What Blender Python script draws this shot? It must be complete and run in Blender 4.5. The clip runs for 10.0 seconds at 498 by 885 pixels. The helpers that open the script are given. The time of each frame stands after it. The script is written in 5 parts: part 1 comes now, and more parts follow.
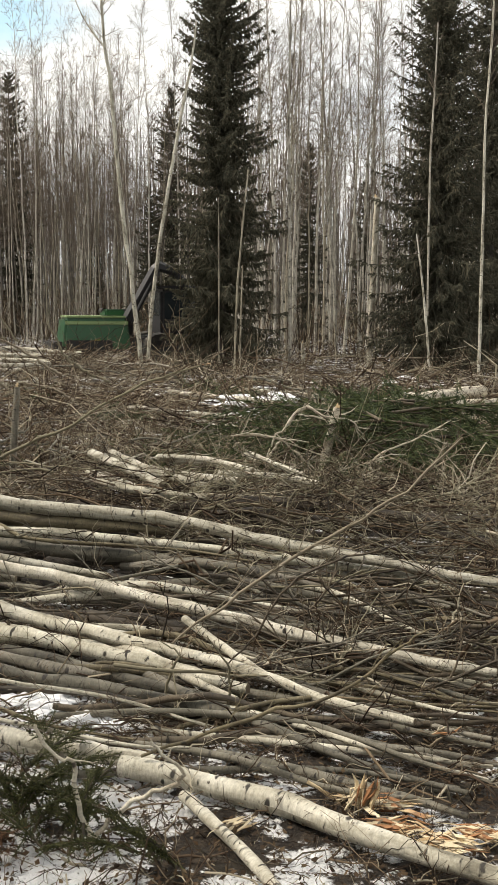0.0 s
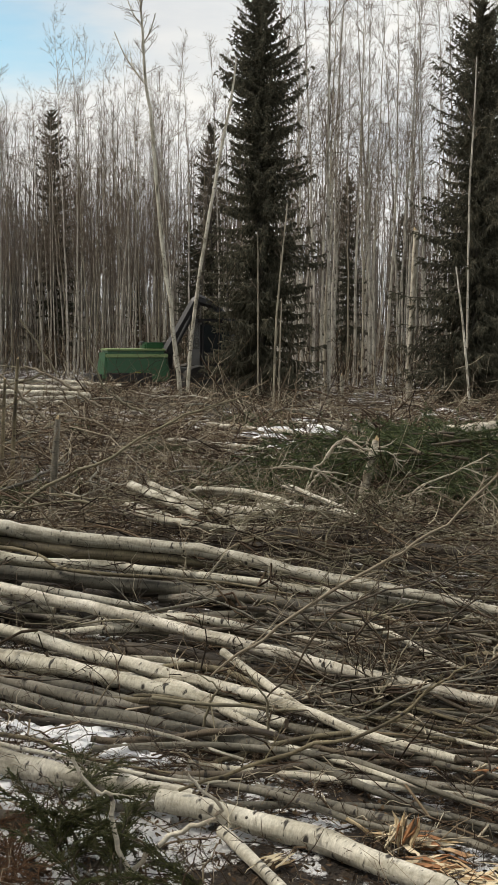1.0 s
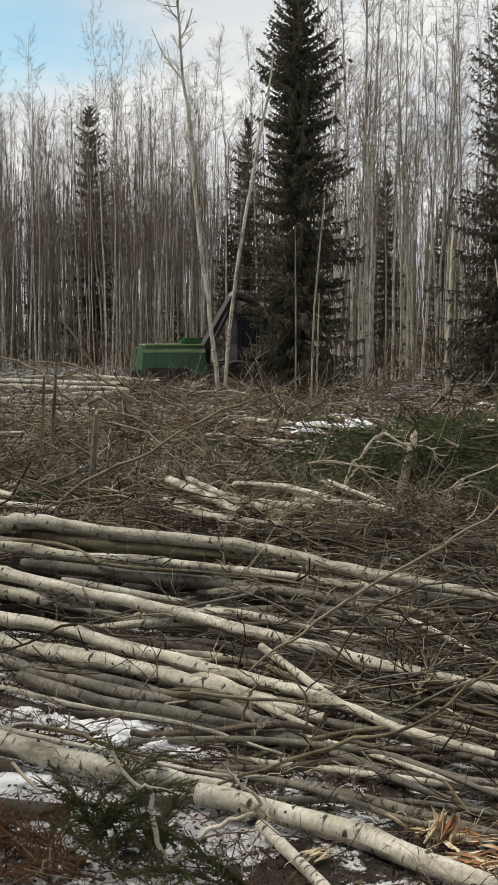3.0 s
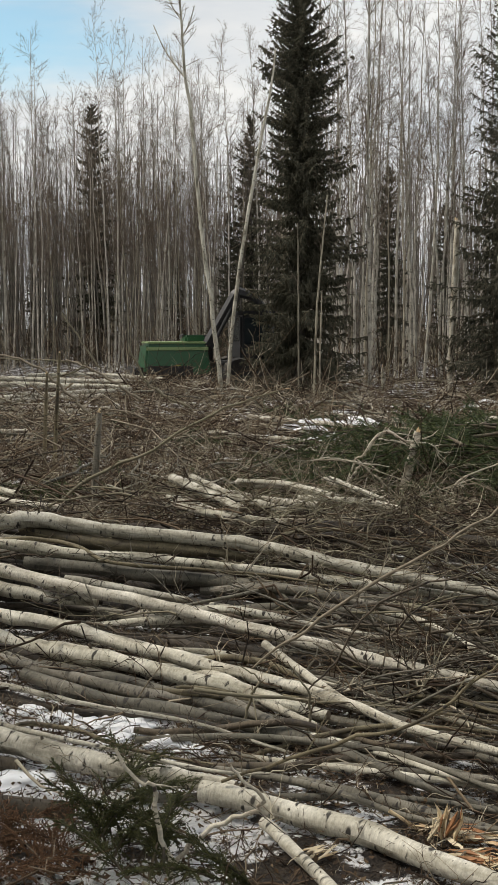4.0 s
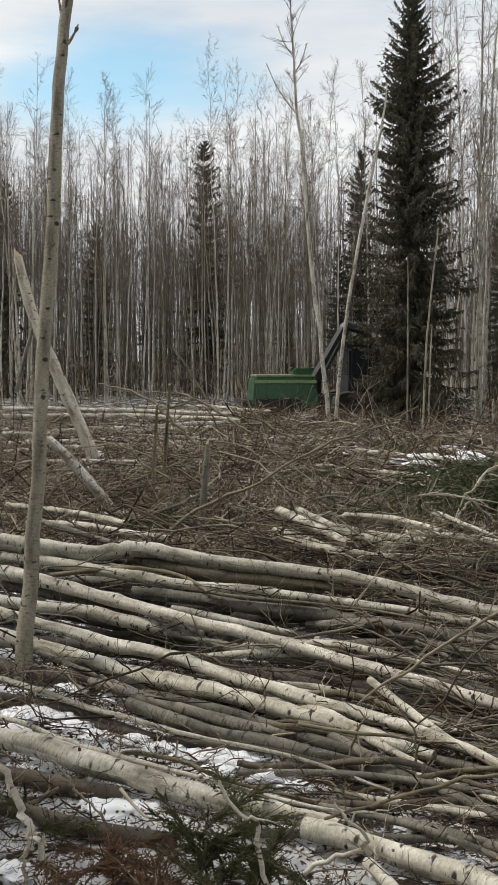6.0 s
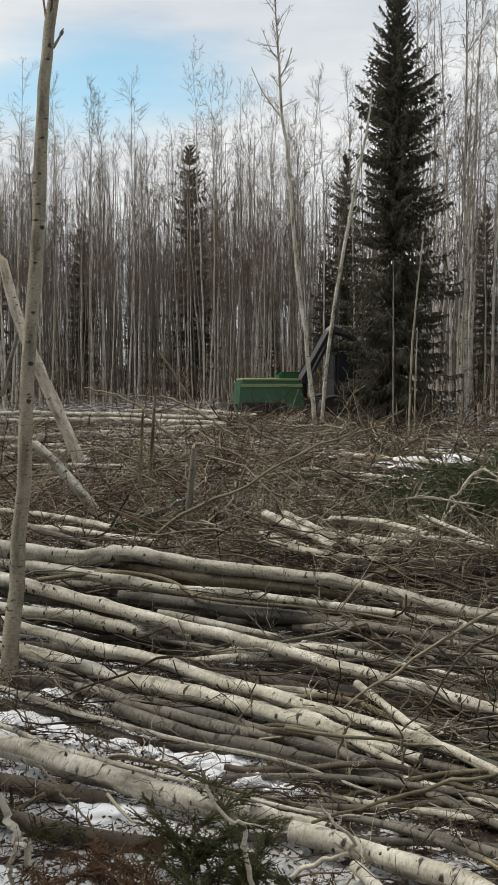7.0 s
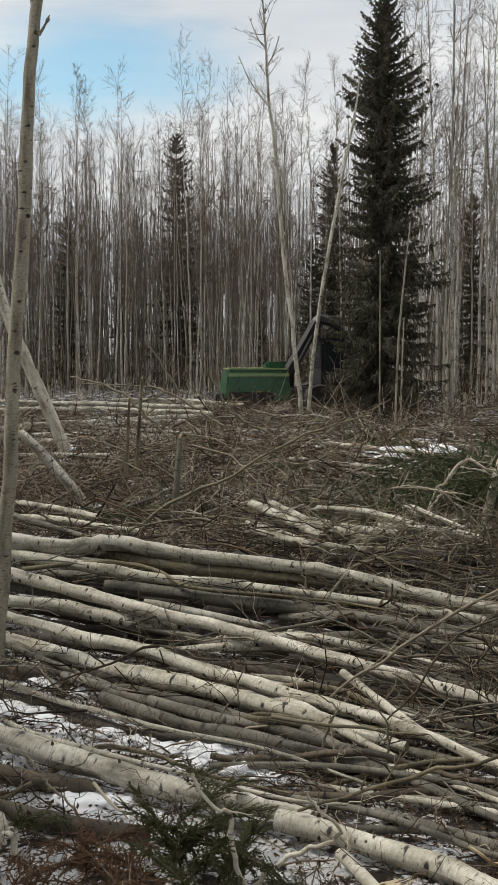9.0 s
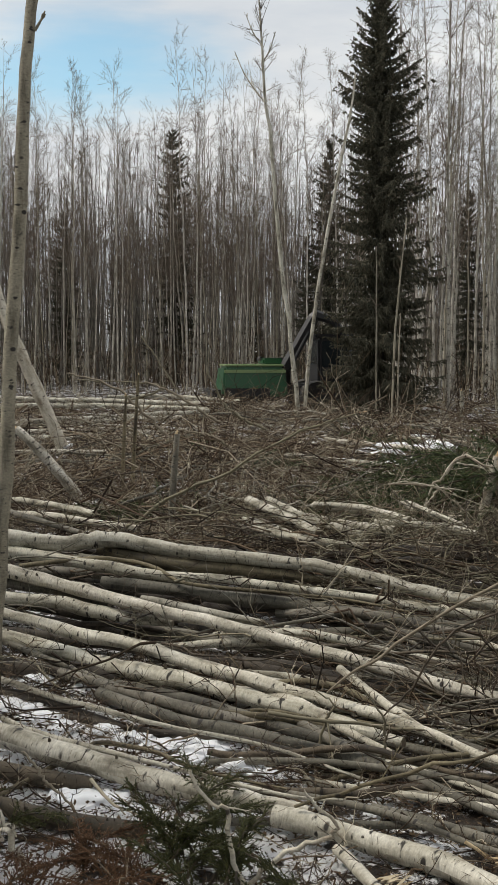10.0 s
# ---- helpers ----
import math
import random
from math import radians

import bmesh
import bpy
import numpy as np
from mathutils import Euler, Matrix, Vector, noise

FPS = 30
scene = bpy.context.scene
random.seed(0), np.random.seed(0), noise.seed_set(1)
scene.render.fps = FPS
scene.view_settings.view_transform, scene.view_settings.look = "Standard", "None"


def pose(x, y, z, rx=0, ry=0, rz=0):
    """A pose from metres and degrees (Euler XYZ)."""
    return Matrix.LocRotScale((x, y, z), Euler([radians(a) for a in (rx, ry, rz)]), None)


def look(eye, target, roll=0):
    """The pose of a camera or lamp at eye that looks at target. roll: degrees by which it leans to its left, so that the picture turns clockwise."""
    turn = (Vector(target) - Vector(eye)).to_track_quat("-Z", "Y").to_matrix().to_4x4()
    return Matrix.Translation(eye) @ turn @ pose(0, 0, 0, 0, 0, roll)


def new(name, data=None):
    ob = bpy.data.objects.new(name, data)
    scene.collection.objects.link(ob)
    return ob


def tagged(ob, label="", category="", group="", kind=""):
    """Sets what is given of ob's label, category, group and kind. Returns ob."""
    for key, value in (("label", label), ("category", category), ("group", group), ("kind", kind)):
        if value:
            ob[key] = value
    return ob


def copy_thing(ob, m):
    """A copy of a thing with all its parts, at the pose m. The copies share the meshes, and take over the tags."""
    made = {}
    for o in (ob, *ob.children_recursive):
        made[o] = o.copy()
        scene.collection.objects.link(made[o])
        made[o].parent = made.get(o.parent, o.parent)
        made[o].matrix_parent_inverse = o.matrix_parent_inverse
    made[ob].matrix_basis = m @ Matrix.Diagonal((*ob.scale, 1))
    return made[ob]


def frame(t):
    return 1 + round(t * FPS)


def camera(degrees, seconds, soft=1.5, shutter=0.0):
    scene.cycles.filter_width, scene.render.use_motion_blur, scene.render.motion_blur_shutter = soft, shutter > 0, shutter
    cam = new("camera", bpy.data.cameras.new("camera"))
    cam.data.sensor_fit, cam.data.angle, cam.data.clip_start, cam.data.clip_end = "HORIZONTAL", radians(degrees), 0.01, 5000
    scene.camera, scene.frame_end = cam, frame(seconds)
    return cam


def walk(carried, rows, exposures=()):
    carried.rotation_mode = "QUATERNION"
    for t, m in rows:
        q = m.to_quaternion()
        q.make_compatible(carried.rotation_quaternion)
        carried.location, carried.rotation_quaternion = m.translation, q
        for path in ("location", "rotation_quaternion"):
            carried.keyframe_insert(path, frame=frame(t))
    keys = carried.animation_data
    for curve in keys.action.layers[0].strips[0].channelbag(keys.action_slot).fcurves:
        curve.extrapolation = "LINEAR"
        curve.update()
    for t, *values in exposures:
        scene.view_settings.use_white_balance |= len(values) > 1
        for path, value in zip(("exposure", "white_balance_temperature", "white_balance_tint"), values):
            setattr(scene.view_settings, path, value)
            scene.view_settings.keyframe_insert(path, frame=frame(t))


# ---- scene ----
cam = camera(25.0, 10.0, 1.2)
walk(cam, [
    (0, pose(0, 0, 2.3, 83.02, -0.41, 0.02)),
    (0.5, pose(0, 0, 2.3, 83.64, -0.46, 1.12)),
    (1, pose(0, 0, 2.3, 84.66, -0.30, 2.00)),
    (1.5, pose(0, 0, 2.3, 85.14, -0.31, 2.40)),
    (2, pose(0, 0, 2.3, 85.23, -0.17, 3.09)),
    (2.5, pose(0, 0, 2.3, 84.90, -0.20, 3.40)),
    (3, pose(0, 0, 2.3, 84.39, 0.03, 3.91)),
    (3.2, pose(0, 0, 2.3, 84.27, 0.06, 3.97)),
    (4.3, pose(0, 0, 2.3, 84.27, 0.27, 4.16)),
    (4.5, pose(0, 0, 2.3, 84.38, 0.31, 4.31)),
    (5, pose(0, 0, 2.3, 84.49, -0.04, 4.71)),
    (5.5, pose(0, 0, 2.3, 84.74, -0.26, 6.09)),
    (5.6, pose(0, 0, 2.3, 84.96, -0.22, 6.75)),
    (5.7, pose(0, 0, 2.3, 85.19, -0.19, 7.30)),
    (5.8, pose(0, 0, 2.3, 85.47, -0.16, 8.22)),
    (5.9, pose(0, 0, 2.3, 85.73, -0.13, 8.99)),
    (6, pose(0, 0, 2.3, 85.95, -0.09, 9.56)),
    (6.2, pose(0, 0, 2.3, 86.10, -0.07, 9.73)),
    (7.3, pose(0, 0, 2.3, 86.12, 0.04, 8.55)),
    (7.5, pose(0, 0, 2.3, 86.07, 0.06, 8.50)),
    (8, pose(0, 0, 2.3, 86.00, -0.01, 8.39)),
    (8.5, pose(0, 0, 2.3, 85.88, -0.08, 8.26)),
    (9, pose(0, 0, 2.3, 85.61, -0.11, 8.17)),
    (9.5, pose(0, 0, 2.3, 85.40, -0.04, 8.06)),
    (10, pose(0, 0, 2.3, 85.42, -0.05, 7.99)),
], [(0, 0.36, 7150, 10), (0.5, 0.20, 7150, 10), (1.0, 0.0, 7000, 10), (1.5, -0.16, 6900, 10), (2.0, -0.12, 6850, 10), (2.5, -0.06, 6850, 10), (3.0, -0.07, 6850, 10), (5.5, -0.05, 6800, 10), (6.0, -0.01, 6660, 10), (7.5, -0.13, 6680, 10), (10.0, -0.16, 6700, 10)])

# ---- world and sun ----
SUN_AZ, SUN_EL = radians(-84), radians(52)


def make_world():
    w = bpy.data.worlds.new("sky")
    w.use_nodes = True
    scene.world = w
    nt = w.node_tree
    nt.nodes.clear()
    out = nt.nodes.new("ShaderNodeOutputWorld")
    blue, cloud, mixer = nt.nodes.new("ShaderNodeBackground"), nt.nodes.new("ShaderNodeBackground"), nt.nodes.new("ShaderNodeMixShader")
    sky = nt.nodes.new("ShaderNodeTexSky")
    sky.sky_type, sky.sun_disc, sky.sun_elevation, sky.sun_rotation = "NISHITA", False, SUN_EL, SUN_AZ
    sky.ozone_density, sky.dust_density = 0.1, 0.6
    tint = nt.nodes.new("ShaderNodeMix")
    tint.data_type, tint.blend_type = "RGBA", "MULTIPLY"
    tint.inputs[0].default_value, tint.inputs[7].default_value = 1.0, (0.80, 1.03, 0.97, 1)
    nt.links.new(sky.outputs[0], tint.inputs[6])
    nt.links.new(tint.outputs[2], blue.inputs[0])
    blue.inputs[1].default_value = 0.18
    tc = nt.nodes.new("ShaderNodeTexCoord")
    flat = nt.nodes.new("ShaderNodeMapping")
    flat.inputs["Scale"].default_value = (1, 1, 4.5)
    nt.links.new(tc.outputs["Generated"], flat.inputs["Vector"])
    n = nt.nodes.new("ShaderNodeTexNoise")
    n.inputs["Scale"].default_value, n.inputs["Detail"].default_value, n.inputs["Roughness"].default_value = 3.4, 6, 0.55
    nt.links.new(flat.outputs[0], n.inputs["Vector"])
    # a rift of blue low over the woods
    near = nt.nodes.new("ShaderNodeMapping")
    near.vector_type = "POINT"
    rift = Vector((-math.sin(radians(16)), math.cos(radians(16)), math.tan(radians(13.2))))
    near.inputs["Location"].default_value = (-rift.x * 6.5, 0, -rift.z * 19)
    near.inputs["Scale"].default_value = (6.5, 0, 19)
    nt.links.new(tc.outputs["Generated"], near.inputs["Vector"])
    ln = nt.nodes.new("ShaderNodeVectorMath")
    ln.operation = "LENGTH"
    nt.links.new(near.outputs[0], ln.inputs[0])
    add = nt.nodes.new("ShaderNodeMath")
    add.operation = "MULTIPLY_ADD"
    nt.links.new(n.outputs["Fac"], add.inputs[0])
    add.inputs[1].default_value = 1.7
    nt.links.new(ln.outputs["Value"], add.inputs[2])
    r = nt.nodes.new("ShaderNodeMapRange")
    r.interpolation_type = "SMOOTHSTEP"
    r.inputs["From Min"].default_value, r.inputs["From Max"].default_value = 1.0, 1.95
    r.inputs["To Min"].default_value, r.inputs["To Max"].default_value = 0.12, 1.0
    nt.links.new(add.outputs[0], r.inputs["Value"])
    tone = nt.nodes.new("ShaderNodeValToRGB")
    tone.color_ramp.elements[0].position, tone.color_ramp.elements[1].position = 0.3, 0.7
    tone.color_ramp.elements[0].color, tone.color_ramp.elements[1].color = (0.60, 0.665, 0.745, 1), (0.90, 0.915, 0.92, 1)
    nt.links.new(n.outputs["Fac"], tone.inputs[0])
    nt.links.new(tone.outputs[0], cloud.inputs[0])
    # an overcast sky is brightest overhead
    height, rising = nt.nodes.new("ShaderNodeSeparateXYZ"), nt.nodes.new("ShaderNodeMath")
    nt.links.new(tc.outputs["Generated"], height.inputs[0])
    rising.operation = "MULTIPLY_ADD"
    nt.links.new(height.outputs[2], rising.inputs[0])
    rising.inputs[1].default_value, rising.inputs[2].default_value = 0.10, 1.05
    nt.links.new(rising.outputs[0], cloud.inputs[1])
    nt.links.new(r.outputs[0], mixer.inputs[0])
    nt.links.new(blue.outputs[0], mixer.inputs[1])
    nt.links.new(cloud.outputs[0], mixer.inputs[2])
    nt.links.new(mixer.outputs[0], out.inputs[0])
    lamp = bpy.data.lights.new("sun", "SUN")
    lamp.energy, lamp.angle, lamp.color = 2.8, radians(9), (1.0, 0.95, 0.865)
    ob = new("sun", lamp)
    ob.matrix_world = look((math.sin(SUN_AZ) * 60, math.cos(SUN_AZ) * 60, 60 * math.tan(SUN_EL)), (0, 0, 0))


make_world()


# ---- materials ----
def material(name, rough=0.8, metal=0.0):
    m = bpy.data.materials.new(name)
    m.use_nodes = True
    b = m.node_tree.nodes["Principled BSDF"]
    b.inputs["Roughness"].default_value, b.inputs["Metallic"].default_value = rough, metal
    return m, m.node_tree, b


def coords(nt, kind, scale):
    tc, mp = nt.nodes.new("ShaderNodeTexCoord"), nt.nodes.new("ShaderNodeMapping")
    mp.inputs["Scale"].default_value = scale
    nt.links.new(tc.outputs[kind], mp.inputs["Vector"])
    info, sh = nt.nodes.new("ShaderNodeObjectInfo"), nt.nodes.new("ShaderNodeMath")
    sh.operation = "MULTIPLY"
    sh.inputs[1].default_value = 31.0
    nt.links.new(info.outputs["Random"], sh.inputs[0])
    nt.links.new(sh.outputs[0], mp.inputs["Location"])
    return mp.outputs[0]


def grain(nt, vec, scale, detail=4, rough=0.6):
    n = nt.nodes.new("ShaderNodeTexNoise")
    n.inputs["Scale"].default_value, n.inputs["Detail"].default_value, n.inputs["Roughness"].default_value = scale, detail, rough
    nt.links.new(vec, n.inputs["Vector"])
    return n.outputs["Fac"]


def cells(nt, vec, scale):
    n = nt.nodes.new("ShaderNodeTexVoronoi")
    n.inputs["Scale"].default_value = scale
    nt.links.new(vec, n.inputs["Vector"])
    return n.outputs["Distance"]


def ramp(nt, fac, *stops):
    r = nt.nodes.new("ShaderNodeValToRGB")
    el = r.color_ramp.elements
    while len(el) < len(stops):
        el.new(0.5)
    for e, (p, c) in zip(el, stops):
        e.position, e.color = p, (*c, 1) if len(c) == 3 else c
    nt.links.new(fac, r.inputs[0])
    return r.outputs[0]


def blend(nt, fac, a, b, kind="MIX"):
    m = nt.nodes.new("ShaderNodeMix")
    m.data_type, m.blend_type = "RGBA", kind
    for val, sock in ((fac, m.inputs[0]), (a, m.inputs[6]), (b, m.inputs[7])):
        if isinstance(val, (int, float)):
            sock.default_value = val
        elif isinstance(val, tuple):
            sock.default_value = (*val, 1)
        else:
            nt.links.new(val, sock)
    return m.outputs[2]


def bump(nt, b, height, strength, dist):
    n = nt.nodes.new("ShaderNodeBump")
    n.inputs["Strength"].default_value, n.inputs["Distance"].default_value = strength, dist
    nt.links.new(height, n.inputs["Height"])
    nt.links.new(n.outputs[0], b.inputs["Normal"])


def bark(name, pale, mid, dark, mark, marks=0.61, island=False, vary=0.75):
    m, nt, b = material(name, 0.75)
    big = grain(nt, coords(nt, "UV", (1.6, 4.0, 1)), 1.6, 5)
    fine = grain(nt, coords(nt, "UV", (38, 11, 1)), 2.0, 5, 0.7)
    col = ramp(nt, big, (0.34, dark), (0.47, mid), (0.62, pale))
    col = blend(nt, 0.75, col, ramp(nt, fine, (0.28, (0.40, 0.39, 0.37)), (0.62, (1, 1, 1))), "MULTIPLY")
    dot = cells(nt, coords(nt, "UV", (24, 14, 1)), 1.0)
    col = blend(nt, ramp(nt, dot, (0.06, (0.8, 0.8, 0.8)), (0.12, (0, 0, 0))), col, mark)
    dash = grain(nt, coords(nt, "UV", (16, 5, 1)), 1.7, 3, 0.5)
    col = blend(nt, ramp(nt, dash, (marks, (0, 0, 0)), (marks + 0.07, (1, 1, 1))), col, mark)
    eye = cells(nt, coords(nt, "UV", (6.5, 3.0, 1)), 1.0)
    col = blend(nt, ramp(nt, eye, (0.08, (1, 1, 1)), (0.125, (0, 0, 0))), col, mark)
    who = nt.nodes.new("ShaderNodeNewGeometry" if island else "ShaderNodeObjectInfo")
    one = who.outputs["Random Per Island" if island else "Random"]
    col = blend(nt, vary, col, ramp(nt, one, (0.0, (0.55, 0.55, 0.52)), (0.5, (0.88, 0.875, 0.81)), (1.0, (1.0, 0.98, 0.96))), "MULTIPLY")
    nt.links.new(col, b.inputs["Base Color"])
    bump(nt, b, fine, 0.6, 0.012)
    return m


def stick(name, stops, rough=0.85):
    m, nt, b = material(name, rough)
    g = nt.nodes.new("ShaderNodeNewGeometry")
    col = ramp(nt, g.outputs["Random Per Island"], *stops)
    n = grain(nt, coords(nt, "Object", (1, 1, 1)), 9, 4)
    col = blend(nt, 0.6, col, ramp(nt, n, (0.3, (0.5, 0.48, 0.45)), (0.65, (1, 1, 1))), "MULTIPLY")
    nt.links.new(col, b.inputs["Base Color"])
    b.inputs["Specular IOR Level"].default_value = 0.25
    return m


def painted(name, colour, rough, dirt=(0.10, 0.085, 0.06), amount=0.55, metal=0.0):
    m, nt, b = material(name, rough, metal)
    n = grain(nt, coords(nt, "Object", (1, 1, 1)), 2.2, 7, 0.65)
    col = blend(nt, ramp(nt, n, (amount, (0, 0, 0)), (amount + 0.2, (0.8, 0.8, 0.8))), colour, dirt)
    nt.links.new(col, b.inputs["Base Color"])
    bump(nt, b, n, 0.15, 0.01)
    return m


BARK_ASPEN = bark("tan_aspen_bark", (0.46, 0.415, 0.32), (0.34, 0.305, 0.235), (0.17, 0.15, 0.11), (0.035, 0.03, 0.025), 0.62)
BARK_LOG = bark("felled_birch_bark", (0.80, 0.765, 0.68), (0.54, 0.505, 0.42), (0.22, 0.20, 0.155), (0.035, 0.03, 0.025))
BARK_PALE = bark("peeled_pale_bark", (0.78, 0.72, 0.60), (0.58, 0.52, 0.41), (0.30, 0.24, 0.17), (0.06, 0.045, 0.035), 0.63, vary=0.1)
# grey bark, also the darker copy for birch logs that lie in shade
BARK_GREY = bark("grey_and_shaded_bark", (0.27, 0.248, 0.205), (0.165, 0.152, 0.12), (0.07, 0.063, 0.048), (0.035, 0.03, 0.027))
BARK_TREE = bark("standing_birch_bark", (0.68, 0.635, 0.56), (0.46, 0.425, 0.37), (0.20, 0.18, 0.15), (0.035, 0.03, 0.026), 0.6)
BARK_DARK = bark("standing_dark_bark", (0.11, 0.095, 0.08), (0.07, 0.06, 0.05), (0.04, 0.034, 0.028), (0.03, 0.028, 0.025), 0.6)
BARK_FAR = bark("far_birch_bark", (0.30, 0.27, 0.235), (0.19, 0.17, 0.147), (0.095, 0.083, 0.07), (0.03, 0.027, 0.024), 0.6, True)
BARK_WET = bark("brown_rotten_bark", (0.16, 0.125, 0.085), (0.09, 0.07, 0.048), (0.04, 0.031, 0.022), (0.03, 0.025, 0.02))
# near-black bark: the shade in the pile's gaps is put into the colour
BARK_GAP_SHADE = bark("gap_shade_bark", (0.085, 0.068, 0.05), (0.05, 0.039, 0.029), (0.025, 0.02, 0.015), (0.02, 0.016, 0.013))
BARK_OLIVE = bark("olive_thin_bark", (0.29, 0.245, 0.155), (0.165, 0.135, 0.08), (0.07, 0.056, 0.034), (0.03, 0.025, 0.02))
TWIG = stick("brown_twigs", ((0.0, (0.022, 0.013, 0.008)), (0.44, (0.070, 0.044, 0.027)), (0.74, (0.20, 0.148, 0.096)), (0.97, (0.52, 0.465, 0.355))))
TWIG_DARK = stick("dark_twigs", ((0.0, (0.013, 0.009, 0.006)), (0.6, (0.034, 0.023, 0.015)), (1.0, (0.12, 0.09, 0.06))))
TWIG_PALE = stick("pale_branches", ((0.0, (0.10, 0.08, 0.055)), (0.5, (0.20, 0.175, 0.12)), (1.0, (0.36, 0.34, 0.25))))
TWIG_GREY = stick("grey_weathered_branches", ((0.0, (0.11, 0.085, 0.06)), (0.5, (0.24, 0.20, 0.145)), (1.0, (0.48, 0.43, 0.345))))
TWIG_CROWN = stick("crown_twigs", ((0.0, (0.09, 0.07, 0.054)), (1.0, (0.25, 0.205, 0.16))))
NEEDLE = stick("dark_spruce_needles", ((0.0, (0.064, 0.064, 0.047)), (0.6, (0.108, 0.105, 0.074)), (1.0, (0.16, 0.142, 0.10))), 1.0)
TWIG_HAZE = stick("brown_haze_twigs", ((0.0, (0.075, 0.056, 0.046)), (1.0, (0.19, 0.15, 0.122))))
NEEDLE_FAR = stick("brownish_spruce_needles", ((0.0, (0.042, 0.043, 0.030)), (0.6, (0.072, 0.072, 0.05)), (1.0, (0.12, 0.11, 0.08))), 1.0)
NEEDLE_FRESH = stick("green_spruce_needles", ((0.0, (0.022, 0.036, 0.012)), (0.6, (0.052, 0.074, 0.024)), (1.0, (0.11, 0.13, 0.045))), 0.65)
NEEDLE_NEAR = stick("deep_green_spruce_needles", ((0.0, (0.024, 0.028, 0.008)), (0.6, (0.056, 0.062, 0.018)), (1.0, (0.12, 0.12, 0.04))), 0.65)
NEEDLE_DEAD = stick("rust_brown_needles", ((0.0, (0.07, 0.036, 0.02)), (0.6, (0.15, 0.08, 0.042)), (1.0, (0.28, 0.17, 0.10))))


def cut_wood():
    m, nt, b = material("fresh_split_wood", 0.7)
    n = grain(nt, coords(nt, "Object", (4, 30, 30)), 1.0, 5)
    big = grain(nt, coords(nt, "Object", (1, 1, 1)), 7, 3)
    col = ramp(nt, n, (0.3, (0.46, 0.31, 0.16)), (0.7, (0.70, 0.57, 0.36)))
    col = blend(nt, ramp(nt, big, (0.5, (0, 0, 0)), (0.7, (0.8, 0.8, 0.8))), col, (0.46, 0.20, 0.08))
    nt.links.new(col, b.inputs["Base Color"])
    bump(nt, b, n, 0.5, 0.01)
    return m


def soil():
    m, nt, b = material("snowy_forest_floor", 0.9)
    vec = nt.nodes.new("ShaderNodeTexCoord").outputs["Object"]
    litter = ramp(nt, grain(nt, vec, 14, 6, 0.7), (0.3, (0.009, 0.006, 0.004)), (0.5, (0.030, 0.021, 0.014)), (0.72, (0.095, 0.066, 0.041)))
    moss = blend(nt, ramp(nt, grain(nt, vec, 1.1, 3), (0.55, (0, 0, 0)), (0.7, (0.5, 0.5, 0.5))), litter, (0.028, 0.030, 0.012))
    flake = grain(nt, vec, 1.9, 3, 0.55)
    edge = grain(nt, vec, 11.0, 5, 0.75)
    both = nt.nodes.new("ShaderNodeMath")
    both.operation = "MULTIPLY_ADD"
    nt.links.new(edge, both.inputs[0])
    both.inputs[1].default_value = 0.8
    nt.links.new(flake, both.inputs[2])
    # less snow is left on the side where the stems were dragged
    part_x, side = nt.nodes.new("ShaderNodeSeparateXYZ"), nt.nodes.new("ShaderNodeMath")
    side.operation, side.use_clamp = "MULTIPLY_ADD", True
    nt.links.new(vec, part_x.inputs[0])
    nt.links.new(part_x.outputs[0], side.inputs[0])
    side.inputs[1].default_value, side.inputs[2].default_value = -0.16, 0.14
    away, both_sides = nt.nodes.new("ShaderNodeMath"), nt.nodes.new("ShaderNodeMath")
    away.operation, away.use_clamp, both_sides.operation = "MULTIPLY_ADD", True, "MULTIPLY"
    nt.links.new(part_x.outputs[1], away.inputs[0])
    away.inputs[1].default_value, away.inputs[2].default_value = -0.22, 2.2
    nt.links.new(side.outputs[0], both_sides.inputs[0])
    nt.links.new(away.outputs[0], both_sides.inputs[1])
    snow = nt.nodes.new("ShaderNodeMath")
    snow.operation = "MULTIPLY_ADD"
    nt.links.new(both_sides.outputs[0], snow.inputs[0])
    snow.inputs[1].default_value = 0.52
    nt.links.new(both.outputs[0], snow.inputs[2])
    mask = ramp(nt, snow.outputs[0], (0.0, (0, 0, 0)), (0.5, (0, 0, 0)))
    mask.node.color_ramp.elements[0].position, mask.node.color_ramp.elements[1].position = 0.476, 0.506
    mask.node.color_ramp.elements[1].color = (1, 1, 1, 1)
    half = nt.nodes.new("ShaderNodeMath")
    half.operation = "MULTIPLY"
    half.inputs[1].default_value = 0.5
    nt.links.new(snow.outputs[0], half.inputs[0])
    nt.links.new(half.outputs[0], mask.node.inputs[0])
    nt.links.new(blend(nt, mask, moss, (0.90, 0.90, 0.91)), b.inputs["Base Color"])
    bump(nt, b, both.outputs[0], 1.0, 0.14)
    return m


WOOD = cut_wood()
WOOD_PALE = painted("pale_split_wood", (0.70, 0.60, 0.42), 0.75, (0.45, 0.28, 0.12), 0.55)
WOOD_RUST = painted("reddish_inner_wood", (0.34, 0.16, 0.07), 0.75, (0.20, 0.10, 0.05), 0.5)
WOOD_OLD = painted("weathered_cut_wood", (0.20, 0.16, 0.11), 0.85, (0.08, 0.06, 0.045), 0.5)
SOIL = soil()
SNOW = painted("snow", (0.84, 0.85, 0.87), 0.7, (0.30, 0.25, 0.20), 0.60)
GREEN = painted("green_machine_paint", (0.010, 0.070, 0.022), 0.4, amount=0.66)
